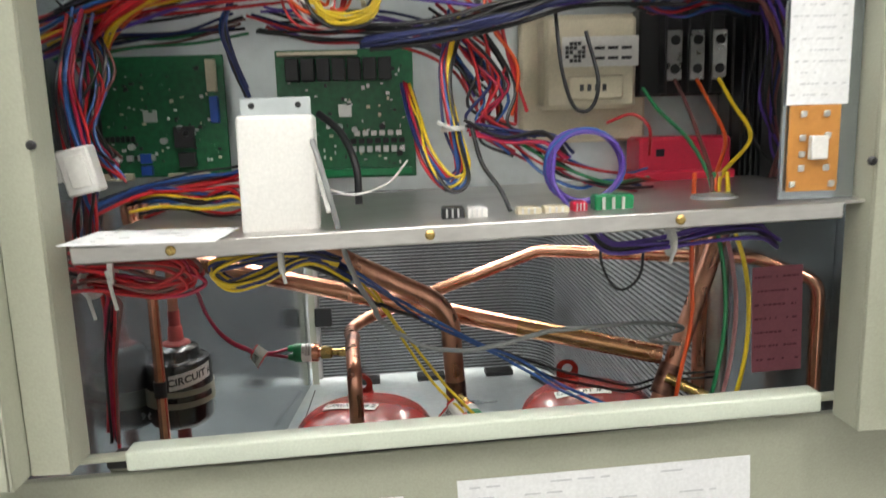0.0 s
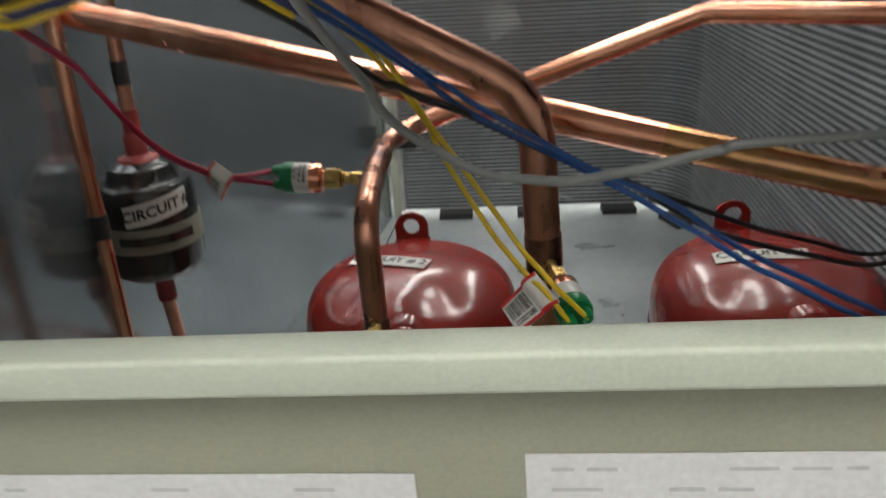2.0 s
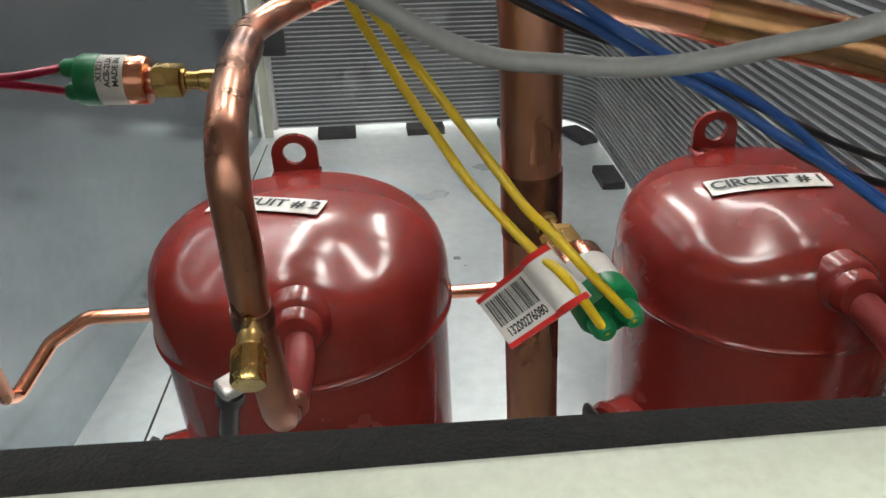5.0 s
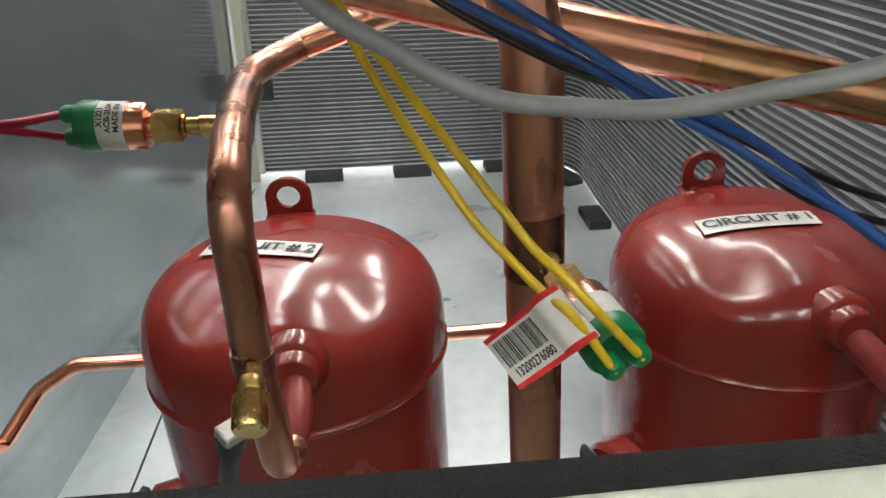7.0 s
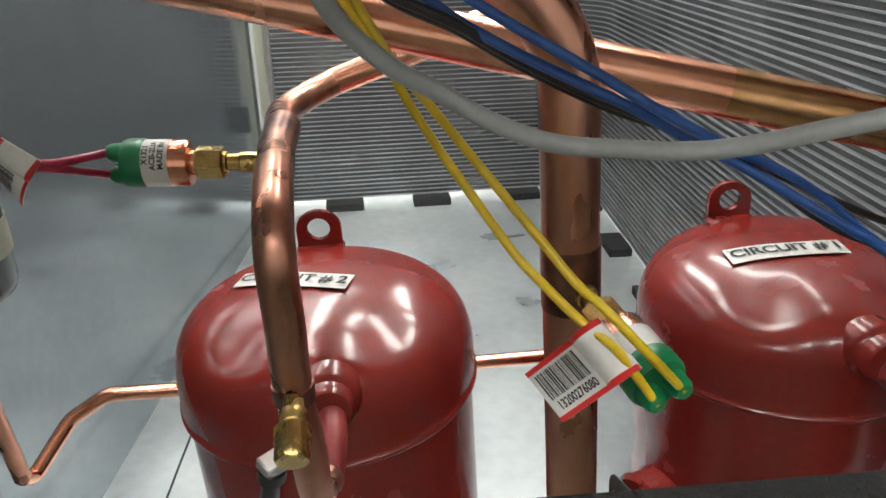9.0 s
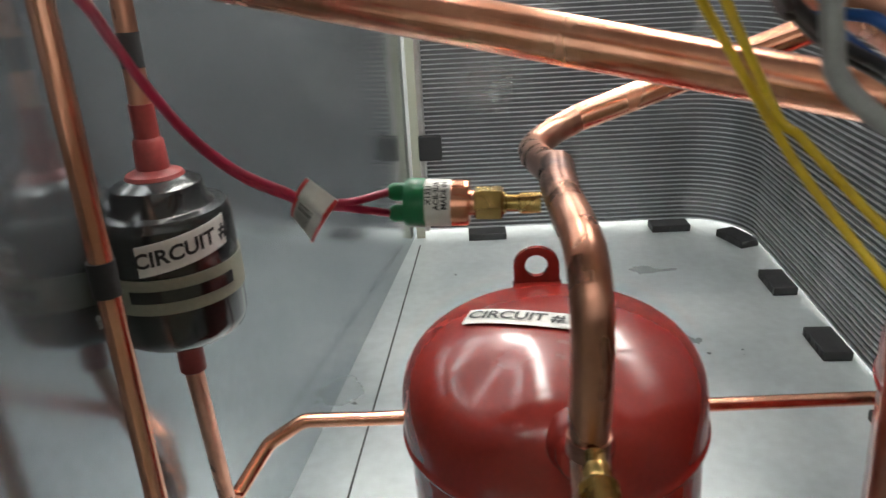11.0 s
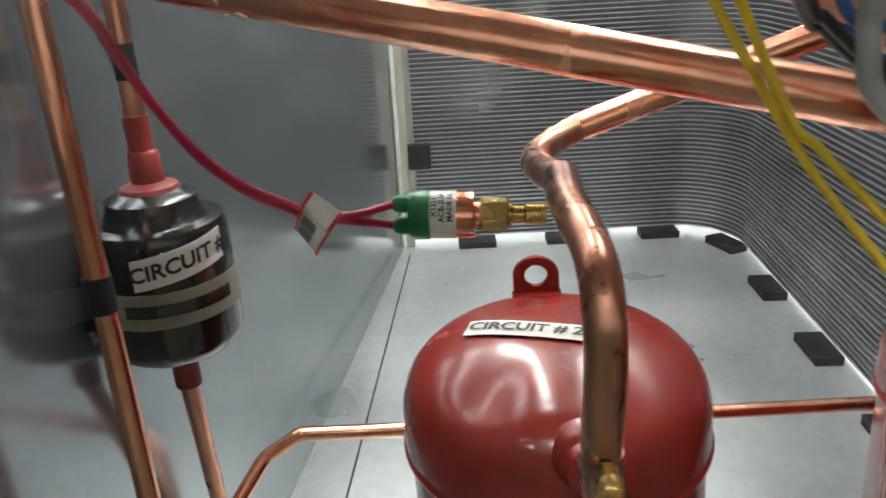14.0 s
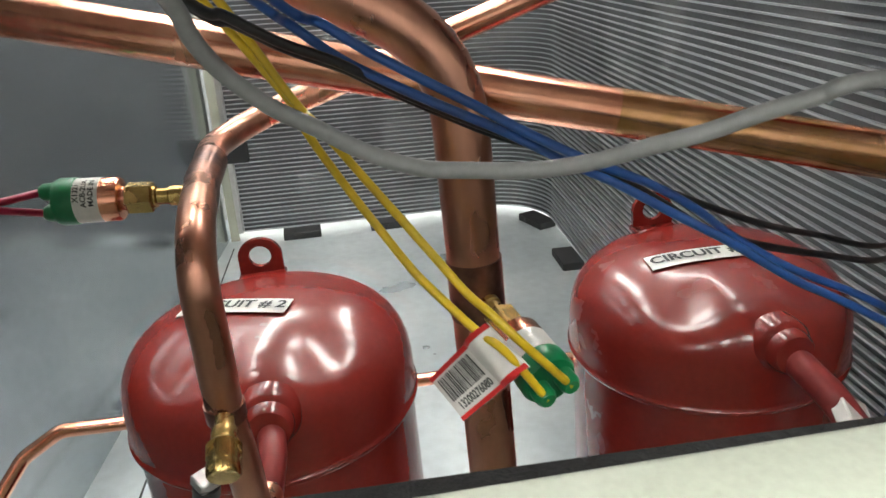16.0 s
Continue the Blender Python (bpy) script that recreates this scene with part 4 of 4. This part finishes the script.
# Unseen cover, added to keep the overhead light off the boards.
part("light_blocking_cover", bx(-0.35, 0.415, 0.5665, 0.826, 0.9365, 0.940), GALV, shelf)
part("back_panel", bx(-0.375, 0.415, 0.822, 0.826, 0.594, 0.93), GALV, shelf, "galvanised back panel")


def board(name, label, x0, x1, z0, z1, y, seed, bits):
    """A green circuit board with its chips, relays and connectors."""
    r = random.Random(seed)
    ob = thing(name, label, "circuit board", ((x0 + x1) / 2, y, z0), "control boards")
    part("substrate", bx(x0, x1, y, y + 0.002, z0, z1, 0.0006), PCB, ob)
    for kind, u0, u1, v0, v1, depth, mat in bits:
        part(kind, bx(x0 + (x1 - x0) * u0, x0 + (x1 - x0) * u1, y - depth, y - 0.0002, z0 + (z1 - z0) * v0, z0 + (z1 - z0) * v1, 0.0006), mat, ob)
    for i in range(90):
        u, v = r.uniform(0.05, 0.92), r.uniform(0.08, 0.9)
        w, h = r.uniform(0.008, 0.03), r.uniform(0.008, 0.03)
        mat = r.choice((CHIP, CHIP, SOLDER, WHITE_PLASTIC, PCB, BEIGE))
        part("component", bx(x0 + (x1 - x0) * u, x0 + (x1 - x0) * (u + w), y - r.uniform(0.001, 0.003), y - 0.0002, z0 + (z1 - z0) * v, z0 + (z1 - z0) * (v + h)), mat, ob)
    for i in range(6):
        u, v = r.uniform(0.1, 0.9), r.uniform(0.1, 0.5)
        part("capacitor", turned([(0.0028, 0), (0.0030, 0.001), (0.0030, 0.0075), (0.0024, 0.008)], frame_at((x0 + (x1 - x0) * u, y, z0 + (z1 - z0) * v), (0, -1, 0)), 12), r.choice((SOLDER, CHIP)), ob)
    return ob


row_of = lambda kind, n, u0, u1, v0, v1, gap, depth, mat: [(kind, u0 + (u1 - u0) * i / n, u0 + (u1 - u0) * (i + 1 - gap) / n, v0, v1, depth, mat) for i in range(n)]
board("control_board", "green control circuit board crowded with chips and plugs", -0.326, -0.197, 0.616, 0.728, 0.805, 11,
      row_of("terminal", 8, 0.04, 0.10, 0.2, 0.75, 0.2, 0.004, CHIP) + [("processor", 0.40, 0.50, 0.46, 0.56, 0.002, SOLDER), ("relay", 0.62, 0.76, 0.24, 0.42, 0.008, CHIP), ("relay", 0.64, 0.76, 0.08, 0.2, 0.008, CHIP),
       ("connector", 0.88, 0.95, 0.70, 0.96, 0.007, BEIGE), ("connector", 0.89, 0.95, 0.44, 0.66, 0.007, BLUE_PLASTIC), ("connector", 0.36, 0.44, 0.02, 0.10, 0.006, BLUE_PLASTIC), ("connector", 0.36, 0.44, 0.12, 0.2, 0.006, BLUE_PLASTIC), ("connector", 0.06, 0.3, -0.02, 0.04, 0.006, BEIGE), ("connector", 0.55, 0.85, -0.02, 0.03, 0.006, BEIGE)]
      + row_of("terminal", 5, 0.1, 0.5, 0.14, 0.19, 0.45, 0.005, SOLDER) + row_of("terminal", 6, 0.12, 0.34, 0.3, 0.35, 0.3, 0.004, CHIP))
board("relay_board", "green relay circuit board with a row of black relays", -0.149, -0.020, 0.609, 0.730, 0.805, 12,
      row_of("relay", 7, 0.08, 0.86, 0.76, 0.93, 0.16, 0.011, CHIP) + [("connector", 0.02, 0.6, 0.955, 0.985, 0.005, BEIGE), ("processor", 0.44, 0.54, 0.48, 0.58, 0.002, SOLDER), ("terminal_strip", 0.3, 0.97, 0.02, 0.075, 0.007, GREEN_CAP)]
      + row_of("terminal", 7, 0.52, 0.94, 0.20, 0.25, 0.3, 0.005, SOLDER) + row_of("terminal", 7, 0.52, 0.94, 0.27, 0.31, 0.3, 0.004, CHIP) + row_of("terminal", 6, 0.55, 0.92, 0.33, 0.37, 0.3, 0.005, WHITE_PLASTIC))

# white cover box with its bracket
wb = thing("wireless_module", "white plastic wireless module standing on the shelf edge", "module", (-0.118, 0.585, 0.589))
WM = Matrix.Translation((-0.1185, 0.5845, 0.590)) @ Matrix.Rotation(-radians(3), 4, "X")
case = bmesh.new()
box(case, -0.0262, 0.0262, 0, 0.016, 0, 0.0795, 0.0028, WM, 3)
part("case", case, WHITE_PLASTIC, wb)
part("bracket", bx(-0.0262, 0.0225, 0.0185, 0.0205, 0.070, 0.0925, 0.0008, WM), GALV, wb, "grey steel bracket")
for s in (-0.018, 0.014):
    part("bracket_hole", turned([(0.0022, 0), (0.0022, 0.0008)], WM @ frame_at((s, 0.0184, 0.087), (0, -1, 0)), 12), CHIP, wb)

# white plug at the jamb
plugbox = thing("wire_plug", "white multi-pin plug with a wrapped label hanging by the jamb", "connector", (-0.262, 0.622, 0.634))
QM = Matrix.Translation((-0.261, 0.622, 0.634)) @ Matrix.Rotation(radians(-12), 4, "Y")
part("body", bx(-0.0115, 0.0115, -0.008, 0.008, -0.016, 0.017, 0.0015, QM), WHITE_PLASTIC, plugbox)
part("latch", bx(-0.020, -0.012, -0.006, 0.006, -0.004, 0.016, 0.001, QM), WHITE_PLASTIC, plugbox)
part("rib", bx(-0.006, 0.008, -0.0098, -0.0082, -0.011, 0.012, 0.0005, QM), LABEL, plugbox)

# transformer, contactor and terminal block
tr = thing("transformer", "beige plastic transformer with a white printed label", "transformer", (0.145, 0.80, 0.64))
part("body", bx(0.100, 0.186, 0.772, 0.821, 0.668, 0.752, 0.004), BEIGE, tr)
part("flange", bx(0.083, 0.206, 0.806, 0.8215, 0.636, 0.757, 0.003), BEIGE, tr)
part("label", bx(0.116, 0.187, 0.7708, 0.7716, 0.706, 0.733), LABEL, tr, "white printed label")
pr = bmesh.new()
for i in range(5):
    for j in range(5):
        if (i * 3 + j * 5) % 4:
            box(pr, 0.119 + i * 0.0038, 0.1222 + i * 0.0038, 0.7702, 0.7706, 0.710 + j * 0.0038, 0.7132 + j * 0.0038)
for i in range(6):
    box(pr, 0.146 + (i % 3) * 0.0125, 0.1555 + (i % 3) * 0.0125, 0.7702, 0.7706, 0.712 + (i // 3) * 0.009, 0.7148 + (i // 3) * 0.009)
part("print", pr, INK, tr)
part("terminal_step", bx(0.120, 0.172, 0.765, 0.7715, 0.676, 0.698, 0.002), BEIGE, tr)
for i in range(4):
    part("slot", bx(0.131 + i * 0.007, 0.1345 + i * 0.007, 0.7638, 0.7648, 0.684, 0.690), CHIP, tr)

tb = thing("terminal_block", "black three-pole power terminal block with bright lugs", "terminal block", (0.235, 0.80, 0.68))
part("body", bx(0.193, 0.276, 0.788, 0.8215, 0.678, 0.760, 0.002), BLACK_PLASTIC, tb)
for i in range(3):
    x = 0.2165 + i * 0.0213
    part("barrier", bx(x - 0.0045, x - 0.0020, 0.772, 0.7875, 0.680, 0.758, 0.0006), BLACK_PLASTIC, tb)
    lug = part("lug", bx(x - 0.0012, x + 0.0130, 0.774, 0.7875, 0.692, 0.737, 0.001), SOLDER, tb, "bright terminal lug")
    for z in (0.702, 0.728):
        part("lug_screw", turned([(0.0045, 0), (0.0045, 0.001)], frame_at((x + 0.006, 0.7738, z), (0, -1, 0)), 14), CHIP, lug)
rb = thing("red_relay", "bright red plastic relay cover standing on the shelf", "relay", (0.23, 0.78, 0.594))
part("cover", bx(0.189, 0.277, 0.768, 0.812, 0.5965, 0.640, 0.003), RED_PLASTIC, rb)
part("base", bx(0.186, 0.28, 0.764, 0.814, 0.5935, 0.609, 0.002), RED_PLASTIC, rb)
part("mould_mark", bx(0.204, 0.212, 0.7668, 0.7676, 0.622, 0.629), CHIP, rb)
hs = thing("drive_unit", "black finned motor drive beside the terminal block", "motor drive", (0.315, 0.80, 0.594))
part("body", bx(0.284, 0.340, 0.790, 0.8215, 0.5955, 0.93, 0.002), BLACK_PLASTIC, hs)
for i in range(5):
    part("fin", bx(0.286 + i * 0.0052, 0.2885 + i * 0.0052, 0.772, 0.7895, 0.5955, 0.93), CHIP, hs)
side = thing("side_bracket", "dark steel bracket plate carrying the orange board", "bracket", (0.268, 0.58, 0.60))
part("plate", bx(0.2262, 0.2792, 0.5795, 0.5825, 0.6010, 0.93), GALV_DARKENED, side)
printed_sheet("service_notes", "crumpled white printed sheet taped over the bracket", upright(0.2485, 0.5775, 0.7120), 0.0430, 0.0926, 12, PAPER, INK_GREY, 0.6, seed=21)
ob = thing("orange_board", "small orange circuit board with soldered terminals", "circuit board", (0.248, 0.578, 0.607))
OM = upright(0.2475, 0.578, 0.6361) @ Matrix.Scale(0.734, 4)
part("substrate", bx(-0.0245, 0.0245, -0.040, 0.040, 0, 0.002, 0.0006, OM), ORANGE_PCB, ob)
for u, v in ((-0.012, 0.032), (0.010, 0.032), (-0.020, -0.033), (0.018, -0.033), (-0.012, -0.018), (-0.012, -0.005), (-0.012, 0.010), (0.012, -0.018), (0.012, 0.012)):
    part("terminal", bx(u - 0.0030, u + 0.0030, v - 0.0030, v + 0.0030, 0.0021, 0.0052, 0.001, OM), SOLDER, ob)
part("relay", bx(-0.006, 0.010, -0.010, 0.012, 0.0021, 0.010, 0.001, OM), WHITE_PLASTIC, ob)
grommet = thing("grommet", "grey rubber grommet where wires pass the shelf", "grommet", (0.188, 0.58, 0.594))
part("ring", turned([(0.0105, 0), (0.0175, 0), (0.0180, 0.004), (0.0165, 0.008), (0.0110, 0.008)], Matrix.Translation((0.200, 0.625, 0.5925)), 28), W_GREY, grommet)
for x0, x1, h, mat, label in ((-0.008, 0.008, 0.009, CHIP, "small black relay on the shelf"), (0.010, 0.024, 0.008, WHITE_PLASTIC, "small white plug on the shelf"), (0.045, 0.062, 0.006, BEIGE, "small beige plug on the shelf"), (0.064, 0.082, 0.006, BEIGE, "small beige plug on the shelf"), (0.085, 0.095, 0.008, RED_PLASTIC, "small red plug on the shelf"), (0.100, 0.128, 0.012, GREEN_CAP, "green plug block on the shelf")):
    blk = thing("plug_block", label, "connector", ((x0 + x1) / 2, 0.60, 0.594))
    part("body", bx(x0, x1, 0.592, 0.606, 0.5935 + 0.0175 * x0, 0.5935 + h + 0.0175 * x0, 0.0012), mat, blk)
    for k in range(3):
        part("pin", bx(x0 + (x1 - x0) * (k + 0.7) / 4, x0 + (x1 - x0) * (k + 1.0) / 4, 0.5905, 0.5918, 0.5955 + 0.0175 * x0, 0.5945 + h * 0.8 + 0.0175 * x0), SOLDER, blk)
sheet_m = Matrix.Translation((-0.2, 0.574, 0.5925)) @ Matrix.Rotation(radians(-3), 4, "Z")
printed_sheet("folded_paper", "white folded paper lying on the shelf edge", sheet_m, 0.098, 0.060, 4, PAPER, INK_GREY, 0.3, seed=31)
loom("white_antenna_wire", "white wire leaving the wireless module", [([(-0.095, 0.60, 0.645), (-0.090, 0.585, 0.625), (-0.084, 0.572, 0.605)], 0.0016, W_WHITE), ([(-0.092, 0.60, 0.62), (-0.07, 0.61, 0.612), (-0.045, 0.63, 0.618), (-0.03, 0.66, 0.632)], 0.0009, W_WHITE)])
loom("black_sleeved_cable", "black sleeved cable dropping behind the white module", [([(-0.10, 0.70, 0.67), (-0.082, 0.68, 0.655), (-0.07, 0.66, 0.63), (-0.0685, 0.655, 0.60)], 0.0030, W_BLACK)])

MIX = [W_RED, W_BLUE, W_BLACK, W_YELLOW, W_NAVY, W_PURPLE, W_BROWN, W_RED, W_BLACK, W_ORANGE]
tangle("top_harness", "thick harness of mixed coloured wires across the control box", [(-0.33, 0.74, 0.735), (-0.26, 0.72, 0.757), (-0.17, 0.70, 0.770), (-0.05, 0.69, 0.772), (0.06, 0.69, 0.768), (0.18, 0.70, 0.770), (0.33, 0.72, 0.765)], MIX, 26, 0.0070, 0.0016, seed=41, category="wire harness")
tangle("ribbon_harness", "arched bunch of yellow, orange and red wires", [(-0.290, 0.75, 0.728), (-0.255, 0.70, 0.745), (-0.205, 0.68, 0.765), (-0.14, 0.69, 0.775)], [W_YELLOW, W_ORANGE, W_RED, W_RED], 12, 0.0038, 0.0016, seed=42, category="wire harness")
tangle("black_harness", "black sleeved wires sweeping over the boards", [(-0.06, 0.69, 0.728), (0.0, 0.67, 0.730), (0.05, 0.66, 0.742), (0.11, 0.68, 0.757), (0.2, 0.70, 0.76)], [W_BLACK, W_BLACK, W_NAVY], 11, 0.0045, 0.0018, seed=43, category="wire harness")
tangle("jamb_harness", "red, blue and black wires running down behind the jamb", [(-0.285, 0.70, 0.75), (-0.293, 0.69, 0.70), (-0.280, 0.66, 0.66), (-0.268, 0.64, 0.625), (-0.272, 0.645, 0.595), (-0.285, 0.67, 0.57)], [W_RED, W_BLUE, W_BLACK, W_NAVY, W_BROWN, W_CRIMSON], 15, 0.0055, seed=44, category="wire harness")
tangle("board_harness", "red, blue and black wires lying along the board's lower edge", [(-0.272, 0.66, 0.60), (-0.245, 0.69, 0.612), (-0.205, 0.72, 0.618), (-0.165, 0.71, 0.624), (-0.14, 0.70, 0.645)], [W_RED, W_BLUE, W_BLACK, W_RED, W_NAVY], 9, 0.0030, seed=45, category="wire harness")
tangle("blue_drop", "blue and black wires dropping between the boards", [(-0.165, 0.72, 0.77), (-0.178, 0.73, 0.745), (-0.176, 0.75, 0.715), (-0.168, 0.76, 0.69)], [W_NAVY, W_BLUE, W_BLACK], 9, 0.0028, seed=46, category="wire harness")
tangle("centre_loop", "hanging loop of red, blue, yellow and black wires", [(0.015, 0.70, 0.745), (0.002, 0.68, 0.70), (0.006, 0.665, 0.655), (0.012, 0.66, 0.622), (0.0, 0.66, 0.614), (-0.016, 0.67, 0.635), (-0.022, 0.69, 0.66), (-0.028, 0.72, 0.69)], [W_RED, W_BLUE, W_YELLOW, W_NAVY, W_BLACK, W_CRIMSON], 11, 0.0032, seed=47, category="wire harness")
tie((0.006, 0.662, 0.655), (0, 0.1, 1), 0.0085, (-0.012, -0.002, 0.006))
tangle("red_branches", "loose red wires forking over the transformer", [(0.02, 0.70, 0.76), (0.035, 0.69, 0.735), (0.048, 0.69, 0.70), (0.052, 0.70, 0.655)], [W_RED, W_ORANGE, W_RED], 6, 0.0095, seed=48)
tangle("dark_branches", "navy and red wires turning towards the purple coil", [(0.02, 0.67, 0.655), (0.05, 0.665, 0.647), (0.078, 0.65, 0.646), (0.092, 0.64, 0.632)], [W_NAVY, W_BLACK, W_CRIMSON, W_PURPLE], 7, 0.003, seed=49)
ring = thing("purple_wire_coil", "coiled purple wire standing on the shelf", "wire coil", (0.103, 0.63, 0.597))
for i in range(6):
    bm = bmesh.new()
    rr = 0.0275 + 0.0012 * (i % 3)
    pts = [(0.103 + rr * math.cos(a) + 0.001 * math.sin(3 * a + i), 0.628 + 0.0022 * i + 0.002 * math.sin(a + i), 0.625 + rr * 0.93 * math.sin(a)) for a in (2 * math.pi * k / 30 for k in range(30))]
    sweep(bm, pts, 0.0014, 7, True)
    part("turn", bm, W_PURPLE if i != 2 else W_BLUE, ring)
part("tail", wire([(0.079, 0.628, 0.638), (0.077, 0.622, 0.615), (0.086, 0.612, 0.597)], 0.0016), W_PURPLE, ring)
loom("black_lead", "black lead hanging over the shelf", [([(0.02, 0.65, 0.655), (0.025, 0.63, 0.63), (0.036, 0.615, 0.612), (0.042, 0.605, 0.597)], 0.0017, W_BLACK)])
loom("black_lead", "black lead looped in front of the transformer", [([(0.095, 0.70, 0.745), (0.098, 0.69, 0.70), (0.108, 0.69, 0.67), (0.122, 0.69, 0.668), (0.128, 0.69, 0.69), (0.120, 0.70, 0.73)], 0.0016, W_BLACK)])
for i, (mat, x, label) in enumerate(((W_BROWN, 0.222, "brown power lead"), (W_ORANGE, 0.243, "orange power lead"), (W_YELLOW, 0.264, "yellow power lead"))):
    loom("power_lead", label + " from the terminal block to the grommet", [([(x, 0.772, 0.692), (x + 0.001, 0.745, 0.670), (x - 0.004 + i * 0.001, 0.70, 0.640), (0.212 + i * 0.004, 0.66, 0.612), (0.212 + i * 0.004, 0.66, 0.59)], 0.0018, mat)])
loom("green_lead", "green earth lead to the grommet", [([(0.188, 0.76, 0.685), (0.196, 0.74, 0.665), (0.208, 0.70, 0.640), (0.212, 0.665, 0.612), (0.214, 0.66, 0.59)], 0.0017, W_GREEN)])
loom("red_lead", "red lead curling over the red relay", [([(0.152, 0.75, 0.655), (0.172, 0.74, 0.662), (0.186, 0.735, 0.650), (0.192, 0.75, 0.625)], 0.0015, W_RED)])
tangle("purple_brown_leads", "purple and brown leads dropping in front of the drive", [(0.255, 0.71, 0.775), (0.275, 0.70, 0.735), (0.297, 0.71, 0.70), (0.312, 0.725, 0.66), (0.308, 0.74, 0.60)], [W_PURPLE, W_BROWN, W_BROWN], 4, 0.006, 0.0017, seed=51)

# more of the wiring that crowds the control box
CLUTTER = (
    ("left_tangle", "crowded red, blue and black wires over the control board", [(-0.315, 0.76, 0.76), (-0.29, 0.72, 0.735), (-0.272, 0.70, 0.70), (-0.285, 0.69, 0.66), (-0.262, 0.68, 0.625)], [W_RED, W_BLACK, W_BLUE, W_BROWN, W_CRIMSON], 12, 0.008),
    ("board_top_wires", "dark wires resting along the control board's top", [(-0.33, 0.77, 0.725), (-0.28, 0.765, 0.738), (-0.22, 0.76, 0.742), (-0.17, 0.755, 0.752)], [W_BLACK, W_NAVY, W_BROWN, W_BLACK, W_GREEN], 10, 0.006),
    ("relay_wires", "black and purple wires lying over the relay board", [(-0.15, 0.74, 0.752), (-0.10, 0.73, 0.742), (-0.04, 0.72, 0.738), (0.01, 0.71, 0.72), (0.03, 0.70, 0.69)], [W_BLACK, W_PURPLE, W_NAVY, W_RED, W_BLACK], 12, 0.006),
    ("red_cluster", "bright red wires hanging over the relay board", [(-0.12, 0.70, 0.785), (-0.115, 0.69, 0.765), (-0.10, 0.68, 0.745), (-0.085, 0.69, 0.748), (-0.08, 0.70, 0.775)], [W_RED, W_RED, W_ORANGE, W_WHITE], 10, 0.0055),
    ("yellow_loop", "yellow ribbon of wires looping under the harness", [(-0.105, 0.69, 0.775), (-0.098, 0.68, 0.752), (-0.08, 0.675, 0.741), (-0.055, 0.68, 0.745), (-0.045, 0.69, 0.765)], [W_YELLOW, W_YELLOW, W_BLACK], 9, 0.003),
    ("centre_tangle", "knotted red, blue and black wires between board and transformer", [(0.0, 0.72, 0.745), (0.025, 0.70, 0.72), (0.045, 0.695, 0.69), (0.03, 0.69, 0.66), (0.06, 0.69, 0.645)], [W_BLACK, W_RED, W_BLUE, W_NAVY, W_CRIMSON, W_BLACK], 14, 0.008),
    ("terminal_leads", "thin red, blue and purple leads above the terminal block", [(0.17, 0.72, 0.76), (0.205, 0.73, 0.748), (0.24, 0.73, 0.757), (0.28, 0.74, 0.752)], [W_RED, W_PURPLE, W_BLUE, W_BLACK], 9, 0.007),
    ("drive_leads", "dark leads hanging down the drive", [(0.292, 0.755, 0.77), (0.30, 0.75, 0.72), (0.296, 0.75, 0.67), (0.312, 0.755, 0.625), (0.33, 0.76, 0.60)], [W_BLACK, W_PURPLE, W_BROWN, W_BLACK, W_NAVY], 9, 0.006),
    ("low_left_wires", "red, blue and yellow wires heaped on the shelf under the board", [(-0.255, 0.70, 0.603), (-0.225, 0.69, 0.607), (-0.19, 0.68, 0.603), (-0.16, 0.665, 0.608), (-0.148, 0.65, 0.60)], [W_RED, W_BLACK, W_BLUE, W_CRIMSON, W_YELLOW], 12, 0.005),
    ("coil_wires", "blue, red and green wires crossing inside the purple coil", [(0.06, 0.68, 0.645), (0.085, 0.66, 0.628), (0.11, 0.65, 0.617), (0.14, 0.67, 0.612), (0.18, 0.72, 0.607)], [W_BLUE, W_RED, W_BLACK, W_GREEN, W_CRIMSON], 8, 0.006),
)
for n, (name, label, guide, colours, count, spread) in enumerate(CLUTTER):
    tangle(name, label, guide, colours, count, spread, 0.0013, seed=70 + n)
for x, z in ((-0.06, 0.765), (0.03, 0.765), (0.09, 0.762), (0.21, 0.768)):
    tie((x, 0.69, z), (1, 0, 0.05), 0.013, (0.004, -0.003, 0.008))
